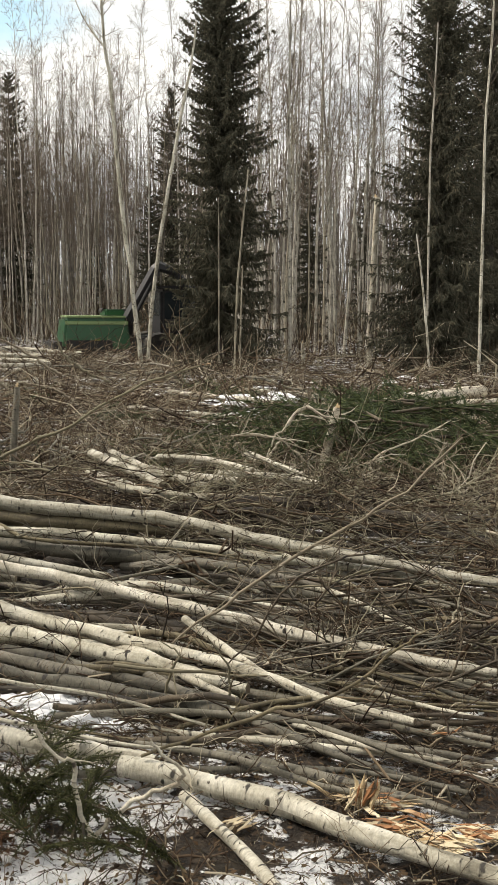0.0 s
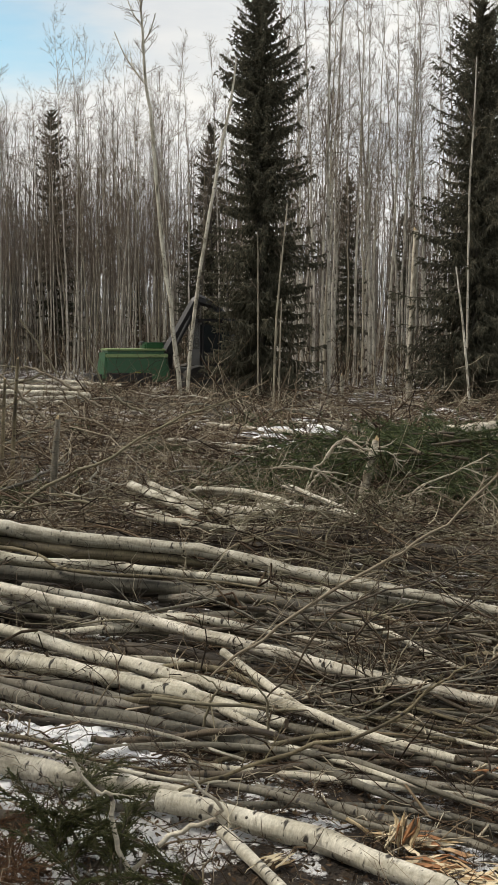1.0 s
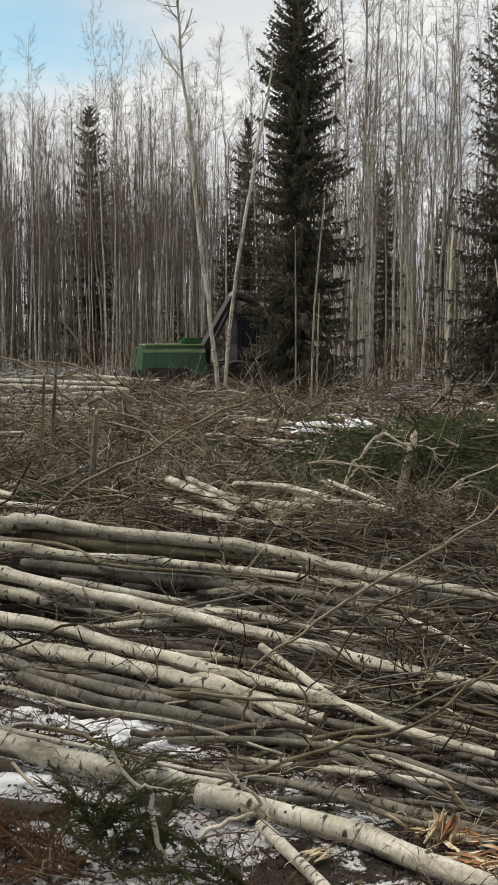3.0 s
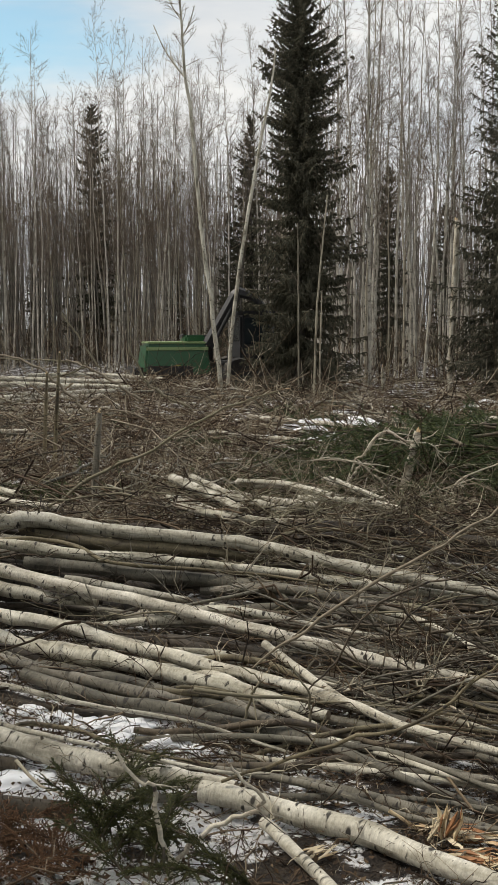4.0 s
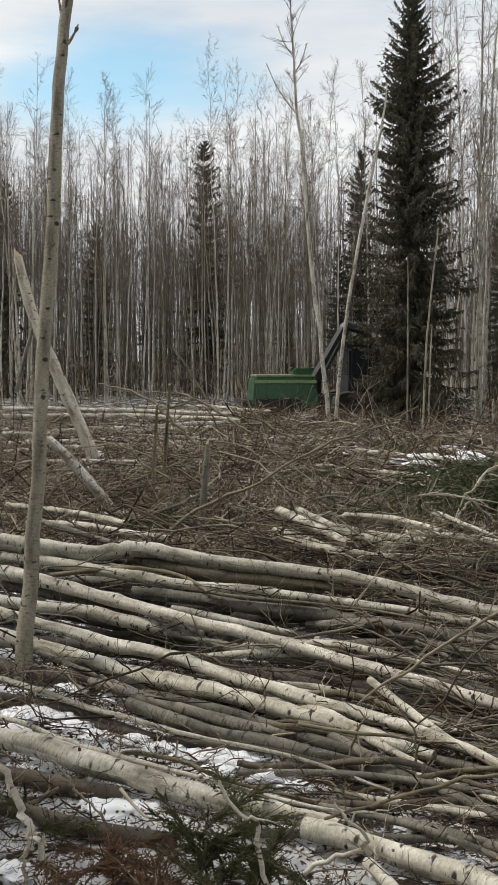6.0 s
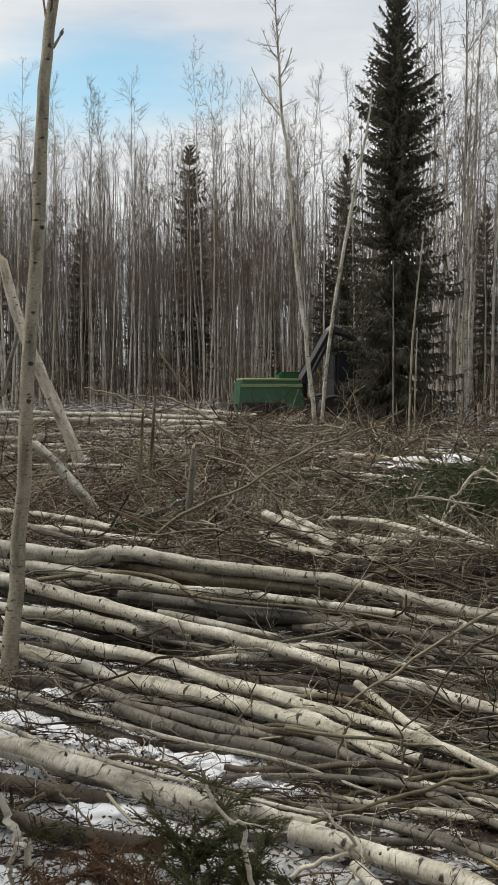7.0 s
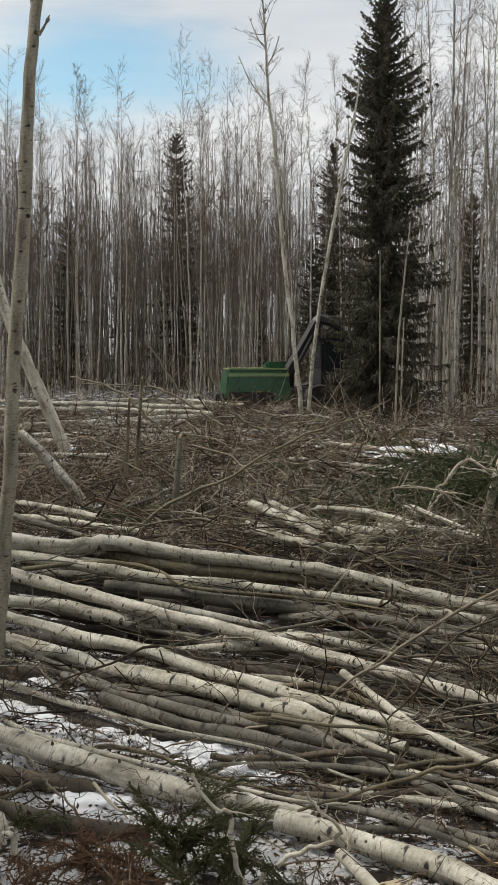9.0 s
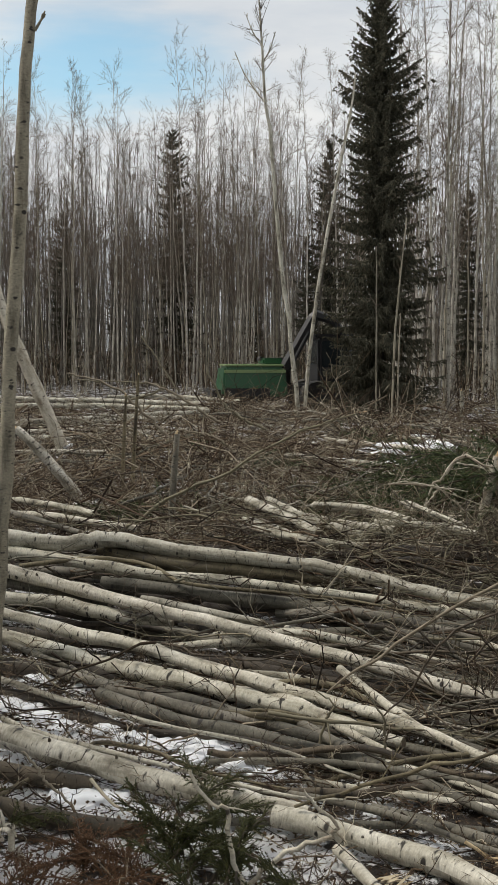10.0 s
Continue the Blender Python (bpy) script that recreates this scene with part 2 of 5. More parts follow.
GREEN_TOP = painted("dusty_pale_green_paint", (0.22, 0.30, 0.13), 0.55, amount=0.6)
YELLOW = painted("yellow_machine_paint", (0.58, 0.44, 0.03), 0.4, amount=0.6)
BLACK = painted("black_machine_steel", (0.010, 0.010, 0.011), 0.5, (0.03, 0.025, 0.02), amount=0.6)
RUBBER = painted("dirty_tyre_rubber", (0.022, 0.021, 0.020), 0.85, amount=0.5)
GLASS = painted("dark_cab_glass", (0.02, 0.025, 0.028), 0.08, (0.02, 0.02, 0.018), amount=0.75)


# ---- mesh tools ----
class Geo:
    """Gathers tubes and faces into one mesh."""

    def __init__(self):
        self.v, self.q, self.uv, self.n = [], [], [], 0

    def tubes(self, p, r, sides=3):
        p, r = np.asarray(p, float), np.asarray(r, float)
        count, k, _ = p.shape
        tan = np.gradient(p, axis=1)
        tan /= np.linalg.norm(tan, axis=2, keepdims=True) + 1e-9
        whole = p[:, -1] - p[:, 0]
        ref = np.zeros((count, 3))
        ref[np.arange(count), np.argmin(np.abs(whole), axis=1)] = 1
        a = np.cross(tan, ref[:, None, :])
        a /= np.linalg.norm(a, axis=2, keepdims=True) + 1e-9
        b = np.cross(tan, a)
        ang = np.arange(sides) * 2 * np.pi / sides
        ring = a[:, :, None, :] * np.cos(ang)[:, None] + b[:, :, None, :] * np.sin(ang)[:, None]
        v = p[:, :, None, :] + ring * r[:, :, None, None]
        step = np.linalg.norm(np.diff(p, axis=1), axis=2)
        u = np.concatenate([np.zeros((count, 1)), np.cumsum(step, axis=1)], axis=1)
        base = self.n + np.arange(count)[:, None, None] * k * sides + np.arange(k - 1)[None, :, None] * sides
        j = np.arange(sides)[None, None, :]
        j2 = (j + 1) % sides
        quad = np.stack([base + j, base + j2, base + sides + j2, base + sides + j], axis=-1)
        rim = np.maximum(r.max(axis=1), 0.004)[:, None, None] * 6.283
        jj = np.broadcast_to(j / sides, quad.shape[:3]) * rim
        jj2 = np.broadcast_to((j + 1) / sides, quad.shape[:3]) * rim
        u0, u1 = np.broadcast_to(u[:, :-1, None], jj.shape), np.broadcast_to(u[:, 1:, None], jj.shape)
        uv = np.stack([np.stack([u0, jj], -1), np.stack([u0, jj2], -1), np.stack([u1, jj2], -1), np.stack([u1, jj], -1)], axis=-2)
        self.v.append(v.reshape(-1, 3))
        self.q.append(quad.reshape(-1, 4))
        self.uv.append(uv.reshape(-1, 2))
        self.n += count * k * sides
        return self

    def quads(self, v, q):
        v, q = np.asarray(v, float), np.asarray(q)
        self.v.append(v)
        self.q.append(q + self.n)
        self.uv.append(v[q.reshape(-1)][:, :2])
        self.n += len(v)
        return self

    def mesh(self, name, mat, smooth=True):
        me = bpy.data.meshes.new(name)
        v, q, uv = np.concatenate(self.v), np.concatenate(self.q), np.concatenate(self.uv)
        me.vertices.add(len(v))
        me.vertices.foreach_set("co", v.astype(np.float32).ravel())
        me.loops.add(q.size)
        me.loops.foreach_set("vertex_index", q.astype(np.int32).ravel())
        me.polygons.add(len(q))
        me.polygons.foreach_set("loop_start", np.arange(0, q.size, 4, dtype=np.int32))
        me.polygons.foreach_set("use_smooth", np.full(len(q), smooth))
        me.uv_layers.new(name="UVMap").data.foreach_set("uv", uv.astype(np.float32).ravel())
        me.materials.append(mat)
        me.update(calc_edges=True)
        me.validate()
        return me


def part(name, bm, mat, parent, label=""):
    me = bpy.data.meshes.new(name)
    bm.to_mesh(me)
    bm.free()
    me.materials.append(mat)
    return part_of(name, me, parent, label)


def part_of(name, me, parent, label=""):
    ob = new(name, me)
    ob.parent = parent
    return tagged(ob, label) if label else ob


def curve(points, count):
    """A smooth line of points (x, y, z, radius) through the given ones."""
    p = np.array([points[0], *points, points[-1]], float)
    s = np.linspace(0, len(points) - 1 - 1e-6, count)
    i, t = s.astype(int), (s % 1)[:, None]
    a, b, c, d = p[i], p[i + 1], p[i + 2], p[i + 3]
    return 0.5 * (2 * b + (c - a) * t + (2 * a - 5 * b + 4 * c - d) * t ** 2 + (3 * b - a - 3 * c + d) * t ** 3)


def grow(p, each, rng, l0, l1, spread, up=0.0, k=4, start=0.2, curl=0.15, sag=0.0, flat=1.0):
    """Side shoots on the lines p: their lines, and how far up the parent each one sits."""
    n, kp, _ = p.shape
    par = np.repeat(p, each, axis=0)
    s = rng.uniform(start, 0.98, n * each)
    f = s * (kp - 1)
    i = np.minimum(f.astype(int), kp - 2)
    rows = np.arange(n * each)
    a, b = par[rows, i], par[rows, i + 1]
    pos = a + (b - a) * (f - i)[:, None]
    tan = (b - a) / (np.linalg.norm(b - a, axis=1, keepdims=True) + 1e-9)
    size = np.linalg.norm(par[:, -1] - par[:, 0], axis=1) * rng.uniform(l0, l1, n * each) * (1.15 - 0.75 * s)
    d = tan + rng.normal(0, spread, (n * each, 3)) * np.array([1, 1, flat]) + np.array([0, 0, up])
    d /= np.linalg.norm(d, axis=1, keepdims=True) + 1e-9
    w = np.linspace(0, 1, k)[None, :, None]
    bend = rng.normal(0, curl, (n * each, 1, 3)) + np.array([0, 0, -sag])
    return pos[:, None] + size[:, None, None] * (d[:, None] * w + bend * w ** 2), s


def taper(n, k, r0, r1):
    r0 = np.broadcast_to(np.asarray(r0, float), (n,))[:, None]
    return r0 * np.linspace(1, r1, k)[None]


def stuff(name, geo, mat, label, category):
    return tagged(new(name, geo.mesh(name, mat)), label, category, kind="stuff")


# ---- ground ----
def rise(x, y):
    return 0.07 * noise.noise(Vector((x * 0.35, y * 0.35, 0))) + 0.05 * noise.noise(Vector((x * 1.3, y * 1.3, 3)))


def make_ground():
    g = Geo()
    rad = np.concatenate([[0.001], np.linspace(1.0, 14, 90), np.geomspace(14.6, 130, 60), [250, 700, 2500]])
    fan = 220
    v = []
    for r in rad:
        for j in range(fan):
            # the sheet is finer ahead of the camera than behind it
            a = math.pi / 2 + (j / fan - 0.5) * 2 * math.pi
            x, y = 0.31 + r * math.cos(a), r * math.sin(a) - 0.43
            v.append((x, y, rise(x, y) if r < 200 else -0.5))
    i, j = np.meshgrid(np.arange(len(rad) - 1), np.arange(fan), indexing="ij")
    j2 = (j + 1) % fan
    g.quads(v, np.stack([i * fan + j, (i + 1) * fan + j, (i + 1) * fan + j2, i * fan + j2], -1).reshape(-1, 4))
    tagged(new("ground", g.mesh("ground", SOIL)), "patchy snow over brown leaf litter and soil", "ground", kind="structure")


make_ground()


# ---- felled logs ----
def disc(centre, axis, r, seed):
    rng = random.Random(seed)
    bm = bmesh.new()
    q = Vector(axis).to_track_quat("Z", "Y")
    rim = [bm.verts.new(Vector(centre) + q @ Vector((math.cos(t) * r, math.sin(t) * r, rng.uniform(-0.12, 0.12) * r))) for t in np.linspace(0, 6.283, 13)[:-1]]
    mid = bm.verts.new(Vector(centre) + Vector(axis).normalized() * r * 0.15)
    for a in range(12):
        bm.faces.new((rim[a], rim[(a + 1) % 12], mid))
    return bm


LOGS = "felled birch and aspen logs"


def log(points, label="felled birch log with pale bark and dark knots", mat=None, stubs=4, name="birch_log", group=LOGS, seed=None, bumps=0.06, crook=0.0):
    seed = seed or int(abs(points[0][0] * 131 + points[0][1] * 977 + points[-1][0] * 57))
    rng = np.random.default_rng(seed)
    length = math.dist(points[0][:3], points[-1][:3])
    k = int(min(60, max(10, length / 0.12)))
    c = curve(points, k)
    base = Vector(c[0][:3])
    p = c[:, :3] - np.array(base)
    along = np.linspace(0, length, k)[:, None]
    p += np.sin(along * rng.uniform(1.5, 4.5, 3) + rng.uniform(0, 6, 3)) * np.array([0.1, 0.16, 0.14]) * c[:, 3:4]
    p[1:-1] += rng.normal(0, 0.06, (k - 2, 3)) * c[1:-1, 3:4]
    if crook:
        p += np.sin(along * rng.uniform(2.0, 5.5, 3) + rng.uniform(0, 6, 3)) * np.array([0.3, 1, 0.6]) * crook
        p[1:] += np.cumsum(rng.normal(0, 0.16 * crook, (k - 1, 3)), axis=0)
    r = c[:, 3] * (1 + rng.normal(0, bumps, k))
    ob = new(name)
    ob.location = base
    tagged(ob, label, "log", group)
    part_of("stem", Geo().tubes(p[None], r[None], 12).mesh("stem", mat or BARK_LOG), ob)
    part("cut_end", disc(p[0], p[0] - p[1], r[0] * 0.98, seed), WOOD_OLD, ob, "weathered grey-brown cut face")
    part("cut_end", disc(p[-1], p[-1] - p[-2], r[-1] * 0.98, seed + 1), WOOD_OLD, ob, "weathered grey-brown cut face")
    for s in range(stubs):
        i = rng.integers(2, k - 2)
        d = rng.normal(0, 1, 3)
        d[2] = abs(d[2])
        ax = (p[i + 1] - p[i]) / np.linalg.norm(p[i + 1] - p[i])
        d -= ax * (d @ ax) * 0.7
        d /= np.linalg.norm(d)
        ln = rng.uniform(1.0, 1.5) * r[i]
        line = p[i] + d * np.array([0.7 * r[i], 0.5 * ln + 0.5 * r[i], ln])[:, None]
        part_of("branch_stub", Geo().tubes(line[None], np.array([[0.17, 0.13, 0.07]]) * r[i], 6).mesh("branch_stub", BARK_WET), ob, "dark broken branch stub")
    return ob


def pole(points, label="thin felled pole with grey-green bark", mat=None, crook=0.012):
    a, b = np.array(points[0]), np.array(points[1])
    back = (a - b)[:3] / np.linalg.norm((a - b)[:3]) * 0.7
    points = [(a[0] + back[0], a[1] + back[1], max(0.04, a[2] - 0.10), a[3])] + [(x, y, z, r * f) for (x, y, z, r), f in zip(points, np.linspace(1.0, 0.6, len(points)))]
    return log(points, label, mat or BARK_GREY, 3, "pole", "thin felled poles", bumps=0.05, crook=crook)


# long stems lying across the clearing
log([(-3.943, 9.683, 0.651, 0.085), (-3.396, 9.662, 0.608, 0.079), (-3.059, 9.691, 0.592, 0.069), (-2.87, 9.767, 0.595, 0.077), (-2.6, 9.844, 0.596, 0.077), (-2.106, 9.75, 0.554, 0.066), (-1.223, 9.621, 0.499, 0.062), (-0.673, 9.493, 0.463, 0.055), (-0.191, 9.269, 0.413, 0.054), (0.218, 9.064, 0.373, 0.05), (0.464, 8.934, 0.352, 0.048), (0.895, 8.663, 0.319, 0.044), (1.312, 8.471, 0.3, 0.041), (1.621, 8.26, 0.278, 0.038), (1.857, 8.137, 0.268, 0.036)], "long pale birch log lying on top of the pile", stubs=7)
log([(-4.032, 9.63, 0.547, 0.052), (-3.598, 9.626, 0.515, 0.056), (-3.098, 9.561, 0.47, 0.056), (-2.572, 9.445, 0.418, 0.054), (-2.072, 9.359, 0.377, 0.049), (-1.574, 9.365, 0.359, 0.046), (-0.988, 9.278, 0.325, 0.038), (-0.605, 9.211, 0.306, 0.042), (-0.049, 9.071, 0.274, 0.041), (0.435, 8.908, 0.248, 0.04), (0.906, 8.748, 0.231, 0.036), (1.355, 8.452, 0.198, 0.035), (1.662, 8.237, 0.176, 0.025)], stubs=6)
log([(-2.781, 9.919, 0.499, 0.047), (-2.102, 9.73, 0.43, 0.061), (-1.58, 9.668, 0.399, 0.055), (-1.071, 9.596, 0.37, 0.049), (-0.528, 9.493, 0.341, 0.031)], "pale yellowish-green birch log", BARK_OLIVE, stubs=3)
# logs labelled shaded carry their shade in this darker bark colour
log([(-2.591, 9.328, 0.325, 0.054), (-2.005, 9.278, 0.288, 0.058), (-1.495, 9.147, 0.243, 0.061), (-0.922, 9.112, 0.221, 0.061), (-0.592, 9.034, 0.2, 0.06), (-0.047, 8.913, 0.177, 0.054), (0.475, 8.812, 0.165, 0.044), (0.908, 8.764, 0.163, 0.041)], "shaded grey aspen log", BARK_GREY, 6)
log([(-3.698, 9.073, 0.509, 0.061), (-3.151, 8.956, 0.448, 0.059), (-2.602, 8.764, 0.378, 0.055), (-2.064, 8.497, 0.314, 0.053), (-1.38, 8.209, 0.255, 0.049), (-0.845, 7.959, 0.21, 0.049), (-0.34, 7.572, 0.203, 0.046), (0.111, 7.249, 0.199, 0.038), (0.23, 7.116, 0.196, 0.042), (0.577, 6.853, 0.193, 0.041), (0.903, 6.628, 0.19, 0.036), (1.21, 6.427, 0.188, 0.037), (1.454, 6.322, 0.187, 0.03)], "long pale birch log with dark knots", stubs=8)
log([(-3.691, 8.804, 0.339, 0.052), (-3.224, 8.743, 0.294, 0.051), (-2.831, 8.728, 0.265, 0.053), (-2.571, 8.655, 0.235, 0.059), (-2.27, 8.585, 0.213, 0.052), (-1.794, 8.509, 0.187, 0.033)], stubs=4)
log([(-3.443, 8.32, 0.34, 0.049), (-2.855, 8.106, 0.283, 0.047), (-2.339, 7.87, 0.229, 0.05), (-1.874, 7.71, 0.199, 0.046), (-1.391, 7.333, 0.191, 0.046), (-0.966, 7.051, 0.187, 0.044), (-0.58, 6.805, 0.182, 0.04), (-0.157, 6.51, 0.177, 0.035), (0.162, 6.216, 0.173, 0.031), (0.381, 5.933, 0.169, 0.028), (0.638, 5.735, 0.168, 0.025), (0.87, 5.579, 0.167, 0.022)], "mottled greenish birch log with dark patches", stubs=8)
log([(-3.294, 7.952, 0.245, 0.064), (-2.747, 7.792, 0.197, 0.056), (-2.242, 7.539, 0.158, 0.058), (-1.761, 7.245, 0.151, 0.065), (-1.336, 7.046, 0.147, 0.059), (-0.931, 6.792, 0.143, 0.051), (-0.561, 6.592, 0.139, 0.051), (-0.215, 6.319, 0.134, 0.04), (0.007, 6.185, 0.132, 0.028)], "thick whitish birch log", stubs=6)
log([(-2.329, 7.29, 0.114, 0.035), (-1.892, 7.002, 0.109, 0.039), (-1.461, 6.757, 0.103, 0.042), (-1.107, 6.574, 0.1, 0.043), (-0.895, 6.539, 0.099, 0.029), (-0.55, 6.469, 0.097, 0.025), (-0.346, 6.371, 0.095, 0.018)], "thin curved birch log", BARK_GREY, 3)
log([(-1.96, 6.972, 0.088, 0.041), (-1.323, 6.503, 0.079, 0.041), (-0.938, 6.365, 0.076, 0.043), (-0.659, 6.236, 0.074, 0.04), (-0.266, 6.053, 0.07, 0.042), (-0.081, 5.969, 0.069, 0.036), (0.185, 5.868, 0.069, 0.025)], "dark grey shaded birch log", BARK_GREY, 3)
pole([(-2.979, 7.182, 0.137, 0.023), (-2.624, 6.991, 0.131, 0.023), (-2.18, 6.702, 0.125, 0.021), (-1.75, 6.474, 0.12, 0.021), (-1.361, 6.292, 0.116, 0.018), (-0.832, 6.079, 0.112, 0.017), (-0.498, 5.873, 0.109, 0.015), (-0.191, 5.674, 0.107, 0.013)], "thin pale birch pole lying over the snow", BARK_LOG)
pole([(-2.51, 6.3, 0.151, 0.017), (-2.138, 6.049, 0.146, 0.018), (-1.738, 5.832, 0.141, 0.019), (-1.375, 5.65, 0.138, 0.016), (-0.916, 5.457, 0.136, 0.016), (-0.563, 5.344, 0.135, 0.014), (-0.285, 5.309, 0.134, 0.011)], "thin pale birch pole lying along the thick log", BARK_LOG)
log([(-2.588, 6.059, 0.143, 0.069), (-2.225, 5.917, 0.14, 0.065), (-1.863, 5.72, 0.135, 0.066), (-1.503, 5.554, 0.132, 0.063), (-1.17, 5.405, 0.131, 0.06), (-0.893, 5.308, 0.13, 0.053), (-0.629, 5.203, 0.129, 0.045), (-0.432, 5.119, 0.128, 0.037)], "thick pale birch log near the edge of the pile", stubs=6)
log([(-0.596, 5.108, 0.112, 0.053), (-0.292, 4.987, 0.111, 0.049), (-0.037, 4.852, 0.11, 0.052), (0.202, 4.735, 0.109, 0.052), (0.396, 4.54, 0.108, 0.047), (0.614, 4.369, 0.107, 0.042), (0.818, 4.22, 0.106, 0.04), (0.979, 4.113, 0.105, 0.037), (1.207, 3.932, 0.104, 0.031)], "thick white birch log with a broken end", stubs=5)
log([(-0.28, 4.873, 0.081, 0.028), (0.001, 4.338, 0.077, 0.027), (0.148, 4.009, 0.074, 0.025)], "short pale birch pole pointing at the viewer", stubs=2)
pole([(-0.189, 5.177, 0.083, 0.019), (0.506, 5.174, 0.084, 0.02), (0.996, 4.991, 0.083, 0.017)])
pole([(-0.104, 6.621, 0.099, 0.031), (0.533, 6.142, 0.092, 0.028), (0.916, 5.794, 0.089, 0.025), (1.298, 5.556, 0.088, 0.021)])
pole([(0.174, 6.877, 0.103, 0.025), (0.952, 6.416, 0.097, 0.025), (1.39, 6.102, 0.094, 0.02)])
pole([(0.34, 6.046, 0.091, 0.025), (0.852, 5.714, 0.088, 0.025), (1.255, 5.483, 0.087, 0.022)])
pole([(-0.194, 7.468, 0.112, 0.023), (0.396, 7.078, 0.106, 0.025), (1.302, 6.27, 0.096, 0.019)])
log([(-0.42, 7.386, 0.191, 0.027), (-0.105, 6.696, 0.18, 0.026), (0.158, 6.215, 0.173, 0.019)], "short broken pole lying across the logs", BARK_LOG, 2, "pole", "thin felled poles")
pole([(-0.792, 8.08, 0.137, 0.029), (-0.121, 7.737, 0.116, 0.03), (0.658, 7.643, 0.115, 0.023)])
pole([(-1.097, 8.163, 0.153, 0.034), (-0.544, 8.117, 0.139, 0.033), (-0.126, 8.014, 0.122, 0.029)], "pale birch pole on the pile", BARK_LOG)
pole([(-0.41, 8.844, 0.239, 0.041), (0.551, 8.404, 0.179, 0.041), (1.475, 7.927, 0.129, 0.032)], "grey birch pole on the pile", BARK_GREY)
pole([(-0.568, 6.445, 0.097, 0.033), (-0.093, 5.937, 0.09, 0.031), (0.487, 5.581, 0.087, 0.023), (1.09, 5.209, 0.085, 0.019)])
pole([(0.029, 5.782, 0.088, 0.027), (0.466, 5.335, 0.085, 0.025), (1.03, 4.908, 0.082, 0.02)])
pole([(0.442, 5.047, 0.083, 0.029), (0.986, 4.69, 0.08, 0.024)], "grey birch pole under splintered wood", BARK_GREY)
pole([(-2.922, 7.835, 0.171, 0.025), (-1.973, 7.111, 0.111, 0.024), (-1.214, 6.656, 0.101, 0.019)])
pole([(-2.693, 9.512, 0.497, 0.022), (-2.437, 9.515, 0.484, 0.022), (-2.128, 9.386, 0.444, 0.022), (-1.807, 9.149, 0.385, 0.021), (-1.247, 9.08, 0.353, 0.021), (-0.501, 9.023, 0.327, 0.018), (0.04, 8.779, 0.289, 0.015)], "twisted thin pole lying over the pale logs", BARK_OLIVE)
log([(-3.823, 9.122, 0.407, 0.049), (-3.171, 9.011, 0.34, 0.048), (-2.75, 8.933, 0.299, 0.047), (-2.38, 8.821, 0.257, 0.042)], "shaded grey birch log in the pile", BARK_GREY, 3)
log([(-2.133, 8.882, 0.286, 0.032), (-1.758, 8.78, 0.253, 0.034), (-1.318, 8.622, 0.221, 0.031), (-1.084, 8.542, 0.205, 0.022)], "pale birch log half under the long one", stubs=2)
pole([(-1.756, 5.947, 0.093, 0.014), (-1.715, 6.035, 0.093, 0.014), (-1.598, 6.028, 0.093, 0.016), (-1.378, 5.926, 0.091, 0.016), (-1.221, 5.785, 0.089, 0.015), (-0.944, 5.625, 0.088, 0.013), (-0.581, 5.516, 0.086, 0.011)], "bent greenish pole over the thick log", BARK_OLIVE)
log([(-0.9, 8.471, 0.172, 0.039), (-0.543, 8.322, 0.147, 0.038), (-0.202, 8.133, 0.118, 0.035), (0.121, 8.019, 0.102, 0.028)], "pale birch log half under the long one", stubs=2)
pole([(-1.19, 7.533, 0.114, 0.02), (-0.773, 7.296, 0.109, 0.019), (-0.462, 7.122, 0.107, 0.018), (-0.169, 6.946, 0.104, 0.016), (0.207, 6.725, 0.101, 0.014)], "thin pale birch pole", BARK_LOG)


pole([(-0.685, 6.781, 0.132, 0.035), (-0.363, 6.372, 0.126, 0.033), (-0.063, 6.012, 0.12, 0.028)], "short grey birch pole across the logs", BARK_LOG)
pole([(-0.651, 7.316, 0.11, 0.023), (0.366, 6.518, 0.098, 0.022), (0.949, 6.013, 0.091, 0.018), (1.319, 5.779, 0.089, 0.015)], "thin pale birch pole", BARK_LOG)
pole([(-0.166, 6.815, 0.102, 0.018), (0.437, 6.6, 0.099, 0.019), (1.311, 6.315, 0.097, 0.016)])
pole([(-0.379, 5.841, 0.119, 0.02), (0.32, 5.676, 0.117, 0.02), (0.753, 5.248, 0.114, 0.018), (1.14, 4.963, 0.113, 0.014)])
pole([(0.089, 5.83, 0.109, 0.018), (0.789, 5.274, 0.105, 0.016), (1.158, 5.045, 0.103, 0.013)], "thin yellowish pole on the pile", BARK_LOG)
pole([(0.653, 8.086, 0.186, 0.019), (1.106, 7.298, 0.161, 0.019), (1.431, 6.92, 0.156, 0.016)], "thin white birch pole", BARK_LOG)
pole([(-0.84, 8.358, 0.176, 0.032), (-0.126, 8.055, 0.128, 0.033), (0.511, 7.77, 0.117, 0.026)], "pale grey birch pole", BARK_LOG)
pole([(-0.133, 8.494, 0.169, 0.035), (0.696, 8.103, 0.119, 0.035), (1.644, 7.258, 0.092, 0.026)])
pole([(0.113, 7.518, 0.083, 0.035), (0.796, 6.807, 0.073, 0.031), (1.457, 6.403, 0.069, 0.024)], "shaded birch pole in the pile", BARK_LOG)
pole([(0.143, 5.561, 0.086, 0.02), (0.583, 5.409, 0.086, 0.021), (1.196, 5.215, 0.085, 0.017)], "thin yellowish pole on the pile", BARK_LOG)
pole([(-0.081, 5.208, 0.124, 0.018), (0.427, 4.87, 0.121, 0.018), (0.757, 4.751, 0.12, 0.016)])
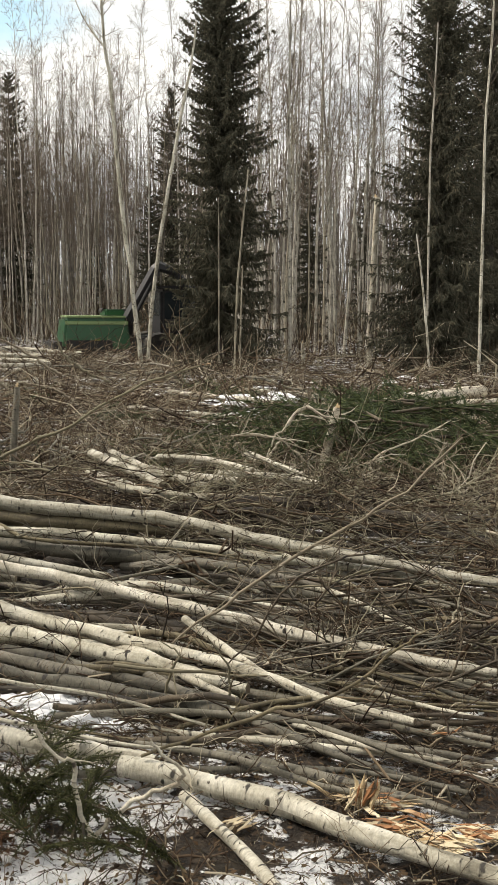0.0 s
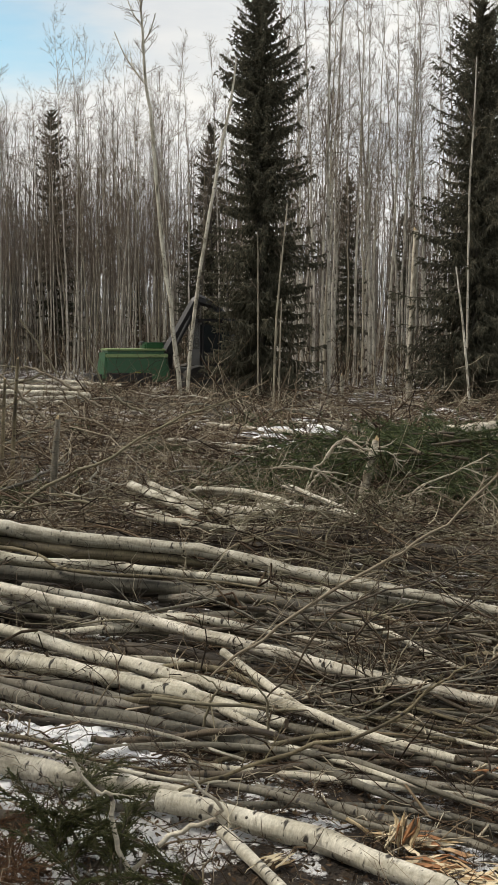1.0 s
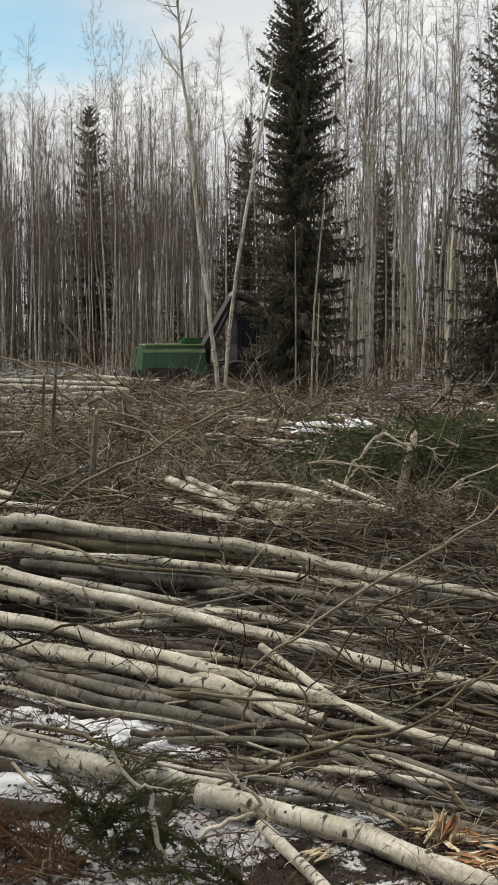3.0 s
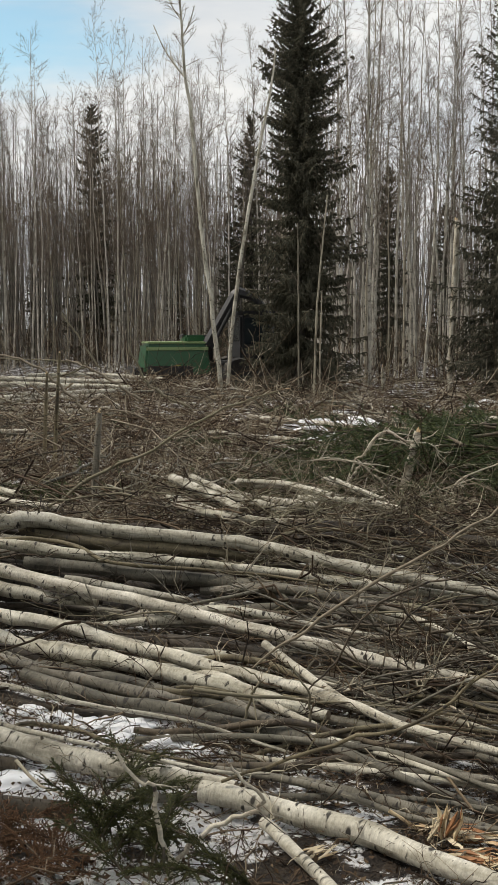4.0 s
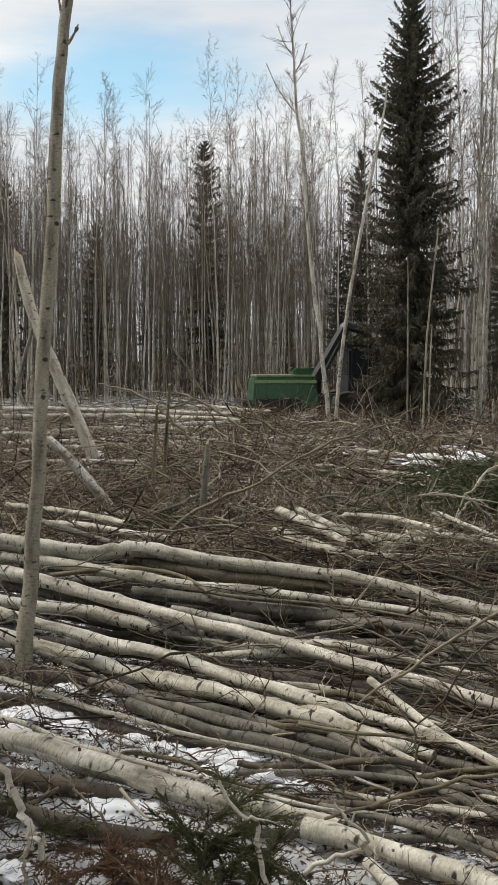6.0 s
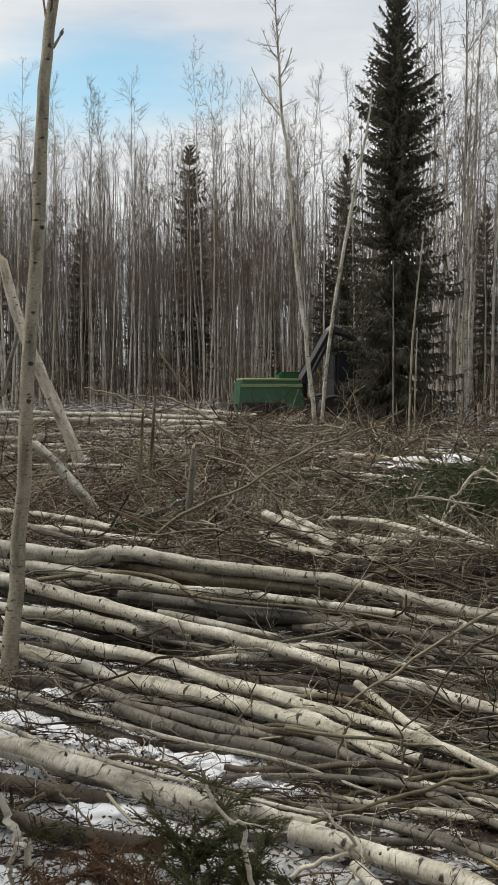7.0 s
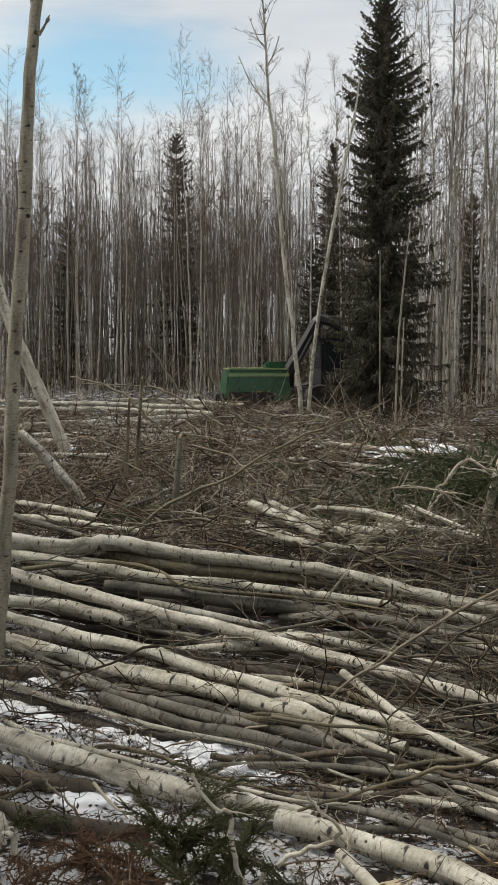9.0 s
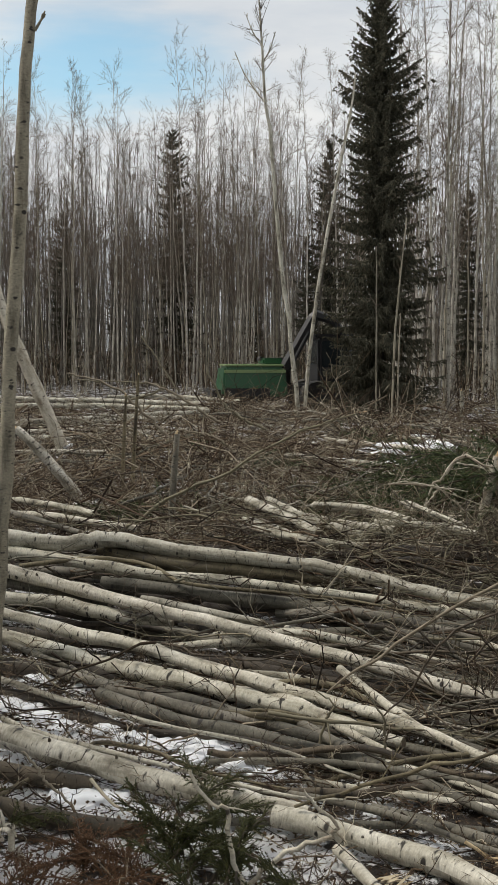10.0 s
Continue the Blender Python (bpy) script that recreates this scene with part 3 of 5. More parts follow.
pole([(0.642, 5.448, 0.086, 0.022), (1.008, 5.333, 0.085, 0.023), (1.249, 5.218, 0.085, 0.021)])
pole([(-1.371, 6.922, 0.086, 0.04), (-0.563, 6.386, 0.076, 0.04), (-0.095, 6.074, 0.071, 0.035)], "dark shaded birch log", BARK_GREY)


PILE_D, PILE_Z = (3.5, 6, 8, 9, 10.5, 11.5, 13), (0.07, 0.09, 0.12, 0.26, 0.56, 0.62, 0.3)


def pile_top(d):
    return float(np.interp(d, PILE_D, PILE_Z))


def filler(count):
    """Logs and poles buried in the pile under the upper ones."""
    rng = np.random.default_rng(7)
    for i in range(count):
        d = rng.uniform(6.8, 12.0)
        a = rng.uniform(-0.24, 0.38)
        ln, head = rng.uniform(2.5, 5.5), rng.normal(-0.34, 0.12)
        mx, my = -d * math.sin(a), d * math.cos(a)
        r = rng.uniform(0.022, 0.06)
        pts = []
        for t in (-0.5, -0.15, 0.2, 0.5):
            x, y = mx + t * ln * math.cos(head), my + t * ln * math.sin(head) + rng.normal(0, 0.06)
            top = pile_top(math.hypot(x, y))
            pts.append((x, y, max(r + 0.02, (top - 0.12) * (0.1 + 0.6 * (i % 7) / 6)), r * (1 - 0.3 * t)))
        # most buried stems get bark darkened to deepen the shade between the logs
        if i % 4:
            pole(pts, "half-buried thin pole with shade-dark bark", mat=BARK_GAP_SHADE, crook=0.03)
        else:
            log(pts, "half-buried shaded birch log", BARK_GREY if i % 8 == 0 else BARK_GAP_SHADE, 1)


filler(48)


def thin_filler(count):
    """Thin tops heaped between the pile and the torn wood."""
    rng = np.random.default_rng(9)
    for i in range(count):
        d, a = rng.uniform(5.6, 8.4), radians(rng.uniform(-14, -2))
        ln, head, r = rng.uniform(1.4, 3.2), rng.normal(-0.36, 0.26), rng.uniform(0.008, 0.024)
        mx, my = -d * math.sin(a), d * math.cos(a)
        pts = []
        for t in (-0.5, -0.2, 0.15, 0.5):
            pts.append((mx + t * ln * math.cos(head), my + t * ln * math.sin(head) + rng.normal(0, 0.05), rng.uniform(0.04, 0.15), r * (1 - 0.5 * t)))
        pole(pts, "thin olive-brown top heaped beside the logs", mat=(BARK_OLIVE, BARK_WET, BARK_GREY, BARK_OLIVE)[i % 4], crook=0.045)


thin_filler(30)

# logs lying further back in the brush
for z, row in enumerate((
    [(-1.907, 13.558, 0.5, 0.055), (-1.392, 12.372, 0.5, 0.054), (-0.86, 11.199, 0.5, 0.046)],
    [(-1.701, 13.868, 0.46, 0.046), (-1.081, 12.439, 0.46, 0.044), (-0.407, 11.286, 0.46, 0.034)],
    [(-0.317, 12.256, 0.46, 0.04), (0.296, 11.994, 0.46, 0.042), (0.746, 11.515, 0.46, 0.032)],
    [(-1.047, 12.812, 0.55, 0.036), (-0.455, 12.643, 0.55, 0.035), (0.053, 11.872, 0.55, 0.027)],
    [(-1.753, 11.792, 0.46, 0.036), (-1.078, 11.082, 0.46, 0.04), (-0.383, 10.616, 0.46, 0.032)],
    [(-5.5, 13.738, 0.46, 0.043), (-4.427, 13.15, 0.46, 0.044), (-3.507, 12.345, 0.46, 0.038)],
    [(-4.821, 12.701, 0.4, 0.046), (-3.757, 12.306, 0.4, 0.045), (-2.846, 11.74, 0.4, 0.036)],
    [(-0.008, 13.926, 0.46, 0.032), (0.55, 12.29, 0.46, 0.028), (0.641, 11.697, 0.46, 0.024)],
)):
    log(row, "pale birch log half hidden in brush", stubs=2)

log([(-1.148, 12.775, 0.42, 0.052), (-0.639, 12.335, 0.42, 0.05), (-0.109, 11.937, 0.42, 0.039)], "pale birch log half hidden in brush", stubs=2)
log([(-1.109, 13.477, 0.45, 0.044), (-0.414, 13.049, 0.45, 0.043), (0.132, 12.381, 0.45, 0.031)], "pale birch log half hidden in brush", stubs=2)
log([(-1.784, 12.41, 0.42, 0.044), (-1.363, 11.819, 0.42, 0.039), (-1.079, 11.377, 0.42, 0.032)], "pale birch log half hidden in brush", stubs=1)
log([(-4.593, 12.486, 0.45, 0.036), (-3.948, 11.785, 0.45, 0.034), (-3.31, 11.098, 0.45, 0.026)], "grey birch log half hidden in brush", BARK_GREY, 2)
log([(-2.218, 5.251, 0.07, 0.04), (-1.805, 5.095, 0.07, 0.049), (-1.497, 5.014, 0.07, 0.048), (-1.183, 4.966, 0.07, 0.037)], "rotten brown log sunk in the snow", BARK_WET, 4, "rotten_log")
log([(-2.454, 5.737, 0.06, 0.037), (-2.123, 5.64, 0.06, 0.049), (-1.843, 5.558, 0.06, 0.045), (-1.605, 5.535, 0.06, 0.03)], "rotten brown log sunk in the snow", BARK_WET, 3, "rotten_log")

# stacked stems at the far side of the clearing
for row in (
    [(-15.763, 39.183, 0.62, 0.081), (-11.647, 38.532, 0.62, 0.089), (-6.633, 36.216, 0.62, 0.074)],
    [(-13.918, 34.571, 0.55, 0.071), (-10.482, 35.903, 0.55, 0.083), (-6.115, 34.334, 0.55, 0.061)],
    [(-9.981, 28.082, 0.5, 0.065), (-8.276, 30.499, 0.5, 0.07), (-6.049, 33.96, 0.5, 0.069)],
    [(-11.403, 28.282, 0.4, 0.066), (-8.973, 29.628, 0.4, 0.076), (-6.674, 32.723, 0.4, 0.067)],
    [(-10.02, 24.83, 0.4, 0.058), (-8.449, 26.07, 0.4, 0.067), (-6.352, 28.256, 0.4, 0.058)],
    [(-9.283, 22.986, 0.35, 0.071), (-8.607, 24.18, 0.35, 0.081), (-7.479, 24.664, 0.35, 0.07)],
    [(-8.256, 24.659, 0.35, 0.057), (-6.575, 26.205, 0.35, 0.06), (-5.309, 28.14, 0.35, 0.057)],
    [(-11.343, 41.871, 0.6, 0.064), (-8.933, 42.791, 0.6, 0.076), (-5.7, 38.703, 0.6, 0.059)],
    [(-8.321, 20.585, 0.35, 0.048), (-7.103, 21.191, 0.35, 0.049), (-5.838, 21.453, 0.35, 0.044)],
    [(-1.749, 24.541, 0.4, 0.05), (-0.363, 23.045, 0.4, 0.052), (0.535, 21.979, 0.4, 0.039)],
    [(-2.216, 20.724, 0.4, 0.042), (-1.215, 19.858, 0.4, 0.045), (0.082, 18.695, 0.4, 0.033)],
    [(-0.405, 25.722, 0.4, 0.058), (1.066, 24.087, 0.4, 0.054), (2.062, 24.562, 0.4, 0.043)],
):
    log(row, "trimmed pale log in the far stack", stubs=1, group="stacked logs across the clearing")
for row in (
    [(1.947, 18.014, 0.75, 0.055), (2.862, 18.974, 0.75, 0.096), (4.367, 20.888, 0.75, 0.116)],
    [(2.166, 18.7, 0.55, 0.066), (3.343, 19.523, 0.55, 0.089), (5.593, 21.366, 0.55, 0.097)],
    [(3.152, 19.53, 0.35, 0.069), (4.514, 20.342, 0.35, 0.082), (5.928, 20.992, 0.35, 0.085)],
    [(4.006, 20.942, 0.5, 0.074), (4.954, 21.392, 0.5, 0.086), (6.525, 23.16, 0.5, 0.093)],
):
    log(row, "thick pale log stacked beyond the spruce boughs", BARK_PALE, 2, group="stacked logs across the clearing")


# ---- snags, stubs and single stems ----
def snag(points, label, name="snag", mat=None, jag=5):
    pts = list(points)
    c = curve(pts, max(12, len(pts) * 6))
    base = Vector(c[0][:3])
    p = c[:, :3] - np.array(base)
    rng = np.random.default_rng(int(abs(base.x * 311 + base.y * 71)))
    ob = new(name)
    ob.location = base
    tagged(ob, label, "tree stub", "broken stems")
    r = c[:, 3] * (1 + rng.normal(0, 0.05, len(c)))
    part_of("stem", Geo().tubes(p[None], r[None], 10).mesh("stem", mat or BARK_LOG), ob)
    tip, ax = p[-1], (p[-1] - p[-2]) / np.linalg.norm(p[-1] - p[-2])
    g = Geo()
    for i in range(jag):
        off = rng.normal(0, 0.45, 3) * r[-1]
        ln = rng.uniform(0.6, 2.2) * r[-1]
        g.tubes((tip - ax * r[-1] * 0.6 + off + ax * np.array([0, 0.6 * ln, ln])[:, None])[None], np.array([[0.5, 0.28, 0.05]]) * r[-1], 4)
    part_of("splintered_tip", g.mesh("splintered_tip", WOOD_OLD if mat is BARK_WET else WOOD, False), ob, "pale splintered wood")
    return ob


snag([(0.901, 13.7, 0.202, 0.059), (0.986, 13.7, 0.633, 0.055), (1.084, 13.7, 1.061, 0.045)], "short leaning broken birch stub in brush", mat=BARK_PALE)
snag([(-2.836, 13.3, 0.046, 0.048), (-2.797, 13.3, 0.668, 0.044), (-2.744, 13.3, 1.317, 0.034)], "upright brown broken stub", mat=BARK_GREY)
snag([(-4.343, 16.8, 0.061, 0.03), (-4.307, 16.8, 0.843, 0.03), (-4.262, 16.8, 1.66, 0.021)], "thin upright brown broken stub", mat=BARK_OLIVE)
snag([(-4.21, 16.9, 0.048, 0.035), (-4.153, 16.9, 1.008, 0.03), (-4.089, 16.9, 1.957, 0.022)], "thin upright brown broken stub", mat=BARK_OLIVE)
snag([(4.278, 40.0, -0.859, 0.101), (4.278, 40.0, 1.149, 0.1), (4.349, 40.0, 3.526, 0.099), (4.435, 40.0, 6.064, 0.089)], "tall broken birch snag with a bare pale top", mat=BARK_PALE)
snag([(1.981, 41.0, -0.335, 0.062), (1.973, 41.0, 0.282, 0.062), (1.944, 41.0, 0.939, 0.051)], "thin pale broken stub at the wood's edge")
snag([(-4.179, 14.8, 0.006, 0.074), (-4.513, 14.8, 0.427, 0.074), (-4.953, 14.8, 0.927, 0.07), (-5.3, 14.8, 1.258, 0.051)], "lower half of a snapped leaning trunk with dark bands", mat=BARK_LOG)
snag([(-5.031, 16.0, 0.905, 0.101), (-5.305, 16.0, 1.532, 0.096), (-5.647, 16.0, 2.284, 0.092), (-5.972, 16.0, 3.079, 0.084), (-6.173, 16.0, 3.855, 0.075)], "snapped tan aspen trunk leaning in the brush", mat=BARK_PALE)
snag([(-8.548, 22.0, 1.697, 0.046), (-8.369, 22.0, 2.393, 0.046), (-8.141, 22.0, 3.141, 0.035)], "thin leaning broken stem", mat=BARK_GREY)


def sapling_tree(points, label, twigs, seed, name="young_birch", mat=None, start=0.55, l0=0.08, l1=0.2, up=0.5, spread=0.5, limbs=()):
    """A single stem along the given line, with bare twigs."""
    c = curve(list(points), 26)
    base = Vector(c[0][:3])
    rng = np.random.default_rng(seed)
    p = c[:, :3] - np.array(base)
    p[2:] += rng.normal(0, 0.15, (24, 3)) * c[2:, 3:4]
    ob = new(name)
    ob.location = base
    tagged(ob, label, "tree", "single standing trees")
    part_of("trunk", Geo().tubes(p[None], c[None, :, 3], 10).mesh("trunk", mat or BARK_TREE), ob)
    for row in limbs:
        q = curve(list(row), 9)
        line = (q[:, :3] - np.array(base))[None]
        g = Geo().tubes(line, q[None, :, 3], 6)
        w, _ = grow(line, 9, rng, 0.12, 0.4, 0.45, 0.25, 5, 0.2)
        g.tubes(w, taper(9, 5, 0.010, 0.4), 3)
        w2, _ = grow(w, 3, rng, 0.3, 0.6, 0.4, 0.1, 3, 0.2)
        g.tubes(w2, taper(27, 3, 0.006, 0.5), 3)
        part_of("limb", g.mesh("limb", mat or BARK_TREE), ob, "bare forked limb")
    if twigs:
        b, s = grow(p[None], twigs, rng, l0, l1, spread, up, 5, start)
        g = Geo().tubes(b, taper(len(b), 5, c[-1, 3] * 0.5 + 0.006, 0.3), 4)
        t, _ = grow(b, 4, rng, 0.3, 0.7, 0.5, 0.2, 4)
        g.tubes(t, taper(len(t), 4, 0.007, 0.4), 3)
        t2, _ = grow(t, 2, rng, 0.35, 0.7, 0.5, 0.1, 3)
        g.tubes(t2, taper(len(t2), 3, 0.004, 0.5), 3)
        part_of("crown", g.mesh("crown", TWIG_CROWN), ob, "bare brown twigs")
    return ob


sapling_tree([(-3.515, 37.0, -0.058, 0.08), (-3.812, 37.0, 2.825, 0.073), (-4.195, 37.0, 5.761, 0.066), (-4.493, 37.0, 9.37, 0.053), (-4.682, 37.0, 10.619, 0.046), (-4.789, 37.0, 12.563, 0.033), (-4.95, 37.0, 14.489, 0.013)], "slender leaning aspen with a bare forked top", 26, 3, "leaning_aspen", BARK_LOG, start=0.62, l0=0.05, l1=0.13, spread=0.75, limbs=([(-4.666, 37.0, 10.406, 0.032), (-4.992, 37.0, 10.803, 0.027), (-5.353, 37.0, 11.343, 0.018), (-5.674, 37.0, 12.058, 0.013)], [(-4.744, 37.0, 11.682, 0.022), (-4.502, 37.0, 12.116, 0.018), (-4.35, 37.0, 12.639, 0.011)], [(-4.775, 37.0, 12.211, 0.022), (-5.08, 37.0, 12.658, 0.018), (-5.293, 37.0, 13.19, 0.011)]))
sapling_tree([(-3.381, 37.4, 0.105, 0.061), (-3.116, 37.4, 3.198, 0.061), (-2.535, 37.4, 6.873, 0.054), (-1.932, 37.4, 10.022, 0.039), (-1.763, 37.4, 11.355, 0.02)], "slender aspen leaning towards the spruce", 3, 4, "leaning_aspen", BARK_LOG, start=0.8, l0=0.05, l1=0.1)
sapling_tree([(-2.947, 7.6, -0.065, 0.074), (-2.878, 7.6, 0.632, 0.059), (-2.794, 7.6, 1.691, 0.052), (-2.71, 7.6, 2.807, 0.05), (-2.647, 7.6, 3.666, 0.047), (-2.612, 7.6, 4.206, 0.043), (-2.541, 7.6, 4.813, 0.039), (-2.402, 7.6, 5.929, 0.033), (-2.291, 7.6, 7.381, 0.019), (-2.244, 7.6, 8.446, 0.007)], "standing aspen with smooth tan-grey bark and scars", 30, 5, "standing_aspen", BARK_ASPEN, 0.62, limbs=([(-2.547, 7.6, 4.493, 0.012), (-2.507, 7.58, 4.538, 0.01), (-2.484, 7.56, 4.562, 0.006), (-2.465, 7.55, 4.588, 0.004)],))
sapling_tree([(-0.444, 34.0, 0.134, 0.031), (-0.373, 34.0, 2.643, 0.031), (-0.217, 34.0, 4.645, 0.024), (-0.06, 34.0, 6.292, 0.018)], "thin grey birch in front of the spruce", 4, 6, mat=BARK_ASPEN, l0=0.05, l1=0.12)
sapling_tree([(-0.275, 34.2, 0.26, 0.025), (-0.252, 34.2, 1.968, 0.025), (-0.21, 34.2, 3.489, 0.012)], "thin grey birch in front of the spruce", 3, 7, mat=BARK_ASPEN, l0=0.05, l1=0.12)
sapling_tree([(-0.921, 34.5, 0.584, 0.025), (-0.93, 34.5, 2.985, 0.025), (-0.957, 34.5, 5.512, 0.012)], "thin grey birch in front of the spruce", 4, 8, mat=BARK_ASPEN, l0=0.05, l1=0.12)
sapling_tree([(5.659, 35.0, -0.238, 0.038), (5.53, 35.0, 1.305, 0.038), (5.328, 35.0, 3.039, 0.031), (5.117, 35.0, 4.497, 0.019)], "thin leaning white birch in front of the spruce", 4, 9, mat=BARK_LOG, l0=0.05, l1=0.12)
sapling_tree([(7.155, 35.0, -0.175, 0.051), (7.155, 35.0, 2.014, 0.051), (7.142, 35.0, 5.107, 0.043), (7.123, 35.0, 7.802, 0.037), (7.24, 35.0, 10.446, 0.031), (7.276, 35.0, 12.396, 0.019)], "slender white birch in front of dark spruces", 10, 10, mat=BARK_LOG, l0=0.06, l1=0.12)
sapling_tree([(5.67, 36.0, 1.993, 0.032), (5.637, 36.0, 6.568, 0.032), (5.713, 36.0, 8.973, 0.025), (5.762, 36.0, 11.003, 0.019)], "slender grey birch in front of dark spruces", 8, 11, l0=0.06, l1=0.12)
sapling_tree([(1.378, 38.0, -0.241, 0.055), (1.359, 38.0, 3.071, 0.055), (1.268, 38.0, 7.683, 0.047), (1.266, 38.0, 11.098, 0.033), (1.241, 38.0, 14.784, 0.02)], "straight pale birch beside the spruce", 24, 12, start=0.5)


# ---- spruces ----
def spruce(name, h, wide, seed, shoots, label, mat=None, low=0.02, step=0.24, fat=1.0, blunt=0.6, sub=2):
    rng = np.random.default_rng(seed)
    ob = tagged(new(name), label, "spruce tree", "spruces")
    line = np.array([[0, 0, -0.1], [0.03, 0, h * 0.3], [-0.04, 0.02, h * 0.65], [0, 0, h]])
    part_of("trunk", Geo().tubes(line[None], np.array([[h * 0.011 + 0.03, h * 0.009, h * 0.005, 0.008]]), 9).mesh("trunk", BARK_DARK), ob)
    lines = []
    z = h * low
    while z < h * 0.99:
        f = z / h
        reach = wide * (1 - f) ** blunt + 0.08
        for i in range(int(rng.integers(7, 13))):
            a = rng.uniform(0, 6.283)
            # ragged outline: some sides grow far out, others stay bare
            side = 1 + 0.15 * math.sin(2 * a + z * 1.3) + 0.15 * math.sin(3 * a - z * 2.1)
            ln = reach * rng.uniform(0.4, 1.1) * side
            lift = 0.55 * f * f - 0.34 * (1 - f)
            t = np.linspace(0, 1, 6)
            out = ln * t
            zz = z + ln * (lift * t - 0.34 * t * (1 - 0.35 * f) + 0.36 * t ** 2.4) + rng.normal(0, 0.04)
            bend = rng.normal(0, 0.12) * ln * t ** 2
            lines.append(np.stack([out * math.cos(a) - bend * math.sin(a), out * math.sin(a) + bend * math.cos(a), zz], 1))
        z += step * rng.uniform(0.5, 1.4) * (1.15 - 0.5 * f)
    b = np.array(lines)
    g = Geo().tubes(b, taper(len(b), 6, 0.022, 0.4), 3)
    t, _ = grow(b, shoots, rng, 0.07, 0.19, 0.75, -0.5, 2, 0.05, 0.12, 0.3, 0.7)
    g.tubes(t, fat * np.tile(np.array([0.030, 0.010]), (len(t), 1)), 3)
    t2, _ = grow(t, sub, rng, 0.5, 1.0, 0.8, -0.6, 2, 0.1, 0.1, 0.2, 0.8)
    g.tubes(t2, fat * np.tile(np.array([0.023, 0.008]), (len(t2), 1)), 3)
    part_of("crown", g.mesh("crown", mat or NEEDLE), ob, "drooping dark needled boughs")
    return ob


def set_down(ob, x, y, turn=0.0, scale=1.0):
    ob.matrix_basis = pose(x, y, rise(x, y) - 0.03, 0, 0, turn) @ Matrix.Scale(scale, 4)
    return ob


BIG_SPRUCE = (-1.0, 39.0)
set_down(spruce("spruce", 14.9, 2.35, 21, 44, "tall dark narrow spruce at the clearing's edge", blunt=0.52, step=0.2), BIG_SPRUCE[0], BIG_SPRUCE[1])
SIDE_SPRUCE = [(6.25, 38.0), (8.6, 41.0)]
set_down(spruce("spruce", 13.4, 3.0, 22, 28, "tall dark spruce among birches", blunt=0.55, step=0.21), SIDE_SPRUCE[0][0], SIDE_SPRUCE[0][1])
set_down(spruce("spruce", 17.0, 3.0, 23, 24, "tall dark spruce among birches", blunt=0.55, sub=1), SIDE_SPRUCE[1][0], SIDE_SPRUCE[1][1])
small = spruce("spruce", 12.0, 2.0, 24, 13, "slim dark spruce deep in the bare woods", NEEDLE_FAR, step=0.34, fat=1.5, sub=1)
BACK_SPRUCES = [(-16.76, 80.0, -0.035, 0.0), (-24.2, 78.0, 0.183, 0.0), (-4.533, 66.0, 0.554, 0.0), (3.232, 62.0, -0.749, 0.0), (-27.773, 70.0, 0.174, 0.0), (-23.084, 88.0, -0.298, 0.0), (-5.66, 64.0, -0.912, 0.0), (7.187, 72.0, -1.216, 0.0), (-29.177, 92.0, -0.448, 0.0), (-11.925, 88.0, -0.227, 0.0)]
SIZES = (1.52, 1.02, 1.22, 0.92, 1.18, 0.82, 0.75, 0.85, 0.92, 0.72)
for i, (at, s) in enumerate(zip(BACK_SPRUCES, SIZES)):
    if i == 0:
        set_down(small, at[0], at[1], 0, s)
    else:
        copy_thing(small, pose(at[0], at[1], -0.03, 0, 0, 47 * i)).scale = (s * 0.95, s * 0.95, s)


# ---- the bare woods ----
def birch(h, r0, seed, mat, label, limbs=38):
    rng = np.random.default_rng(seed)
    k = 14
    z = np.linspace(-0.1, h, k)
    sway = np.cumsum(np.cumsum(rng.normal(0, 0.03, (k, 2)), axis=0) * 0.5 + rng.normal(0, 0.03, (k, 2)), axis=0)
    p = np.column_stack([sway - sway[0], z])
    ob = tagged(new("birch_tree"), label, "tree", "bare birch woods")
    r = 0.86 * r0 * (1 - 0.93 * np.linspace(0, 1, k) ** 1.1)
    part_of("trunk", Geo().tubes(p[None], r[None], 8).mesh("trunk", mat), ob)
    b, s = grow(p[None], limbs, rng, 0.06, 0.17, 0.72, 0.2, 4, 0.34, 0.12, -0.12)
    g = Geo().tubes(b, taper(len(b), 4, r0 * 0.28 * (1.15 - s), 0.3), 3)
    t, _ = grow(b, 5, rng, 0.3, 0.7, 0.6, 0.2, 2, 0.15, 0.12)
    g.tubes(t, taper(len(t), 2, 0.0064, 0.5), 3)
    t2, _ = grow(t, 2, rng, 0.5, 0.9, 0.5, 0.1, 2, 0.2)
    g.tubes(t2, taper(len(t2), 2, 0.0046, 0.6), 3)
    part_of("crown", g.mesh("crown", TWIG_CROWN), ob, "bare brown twigs")
    return ob


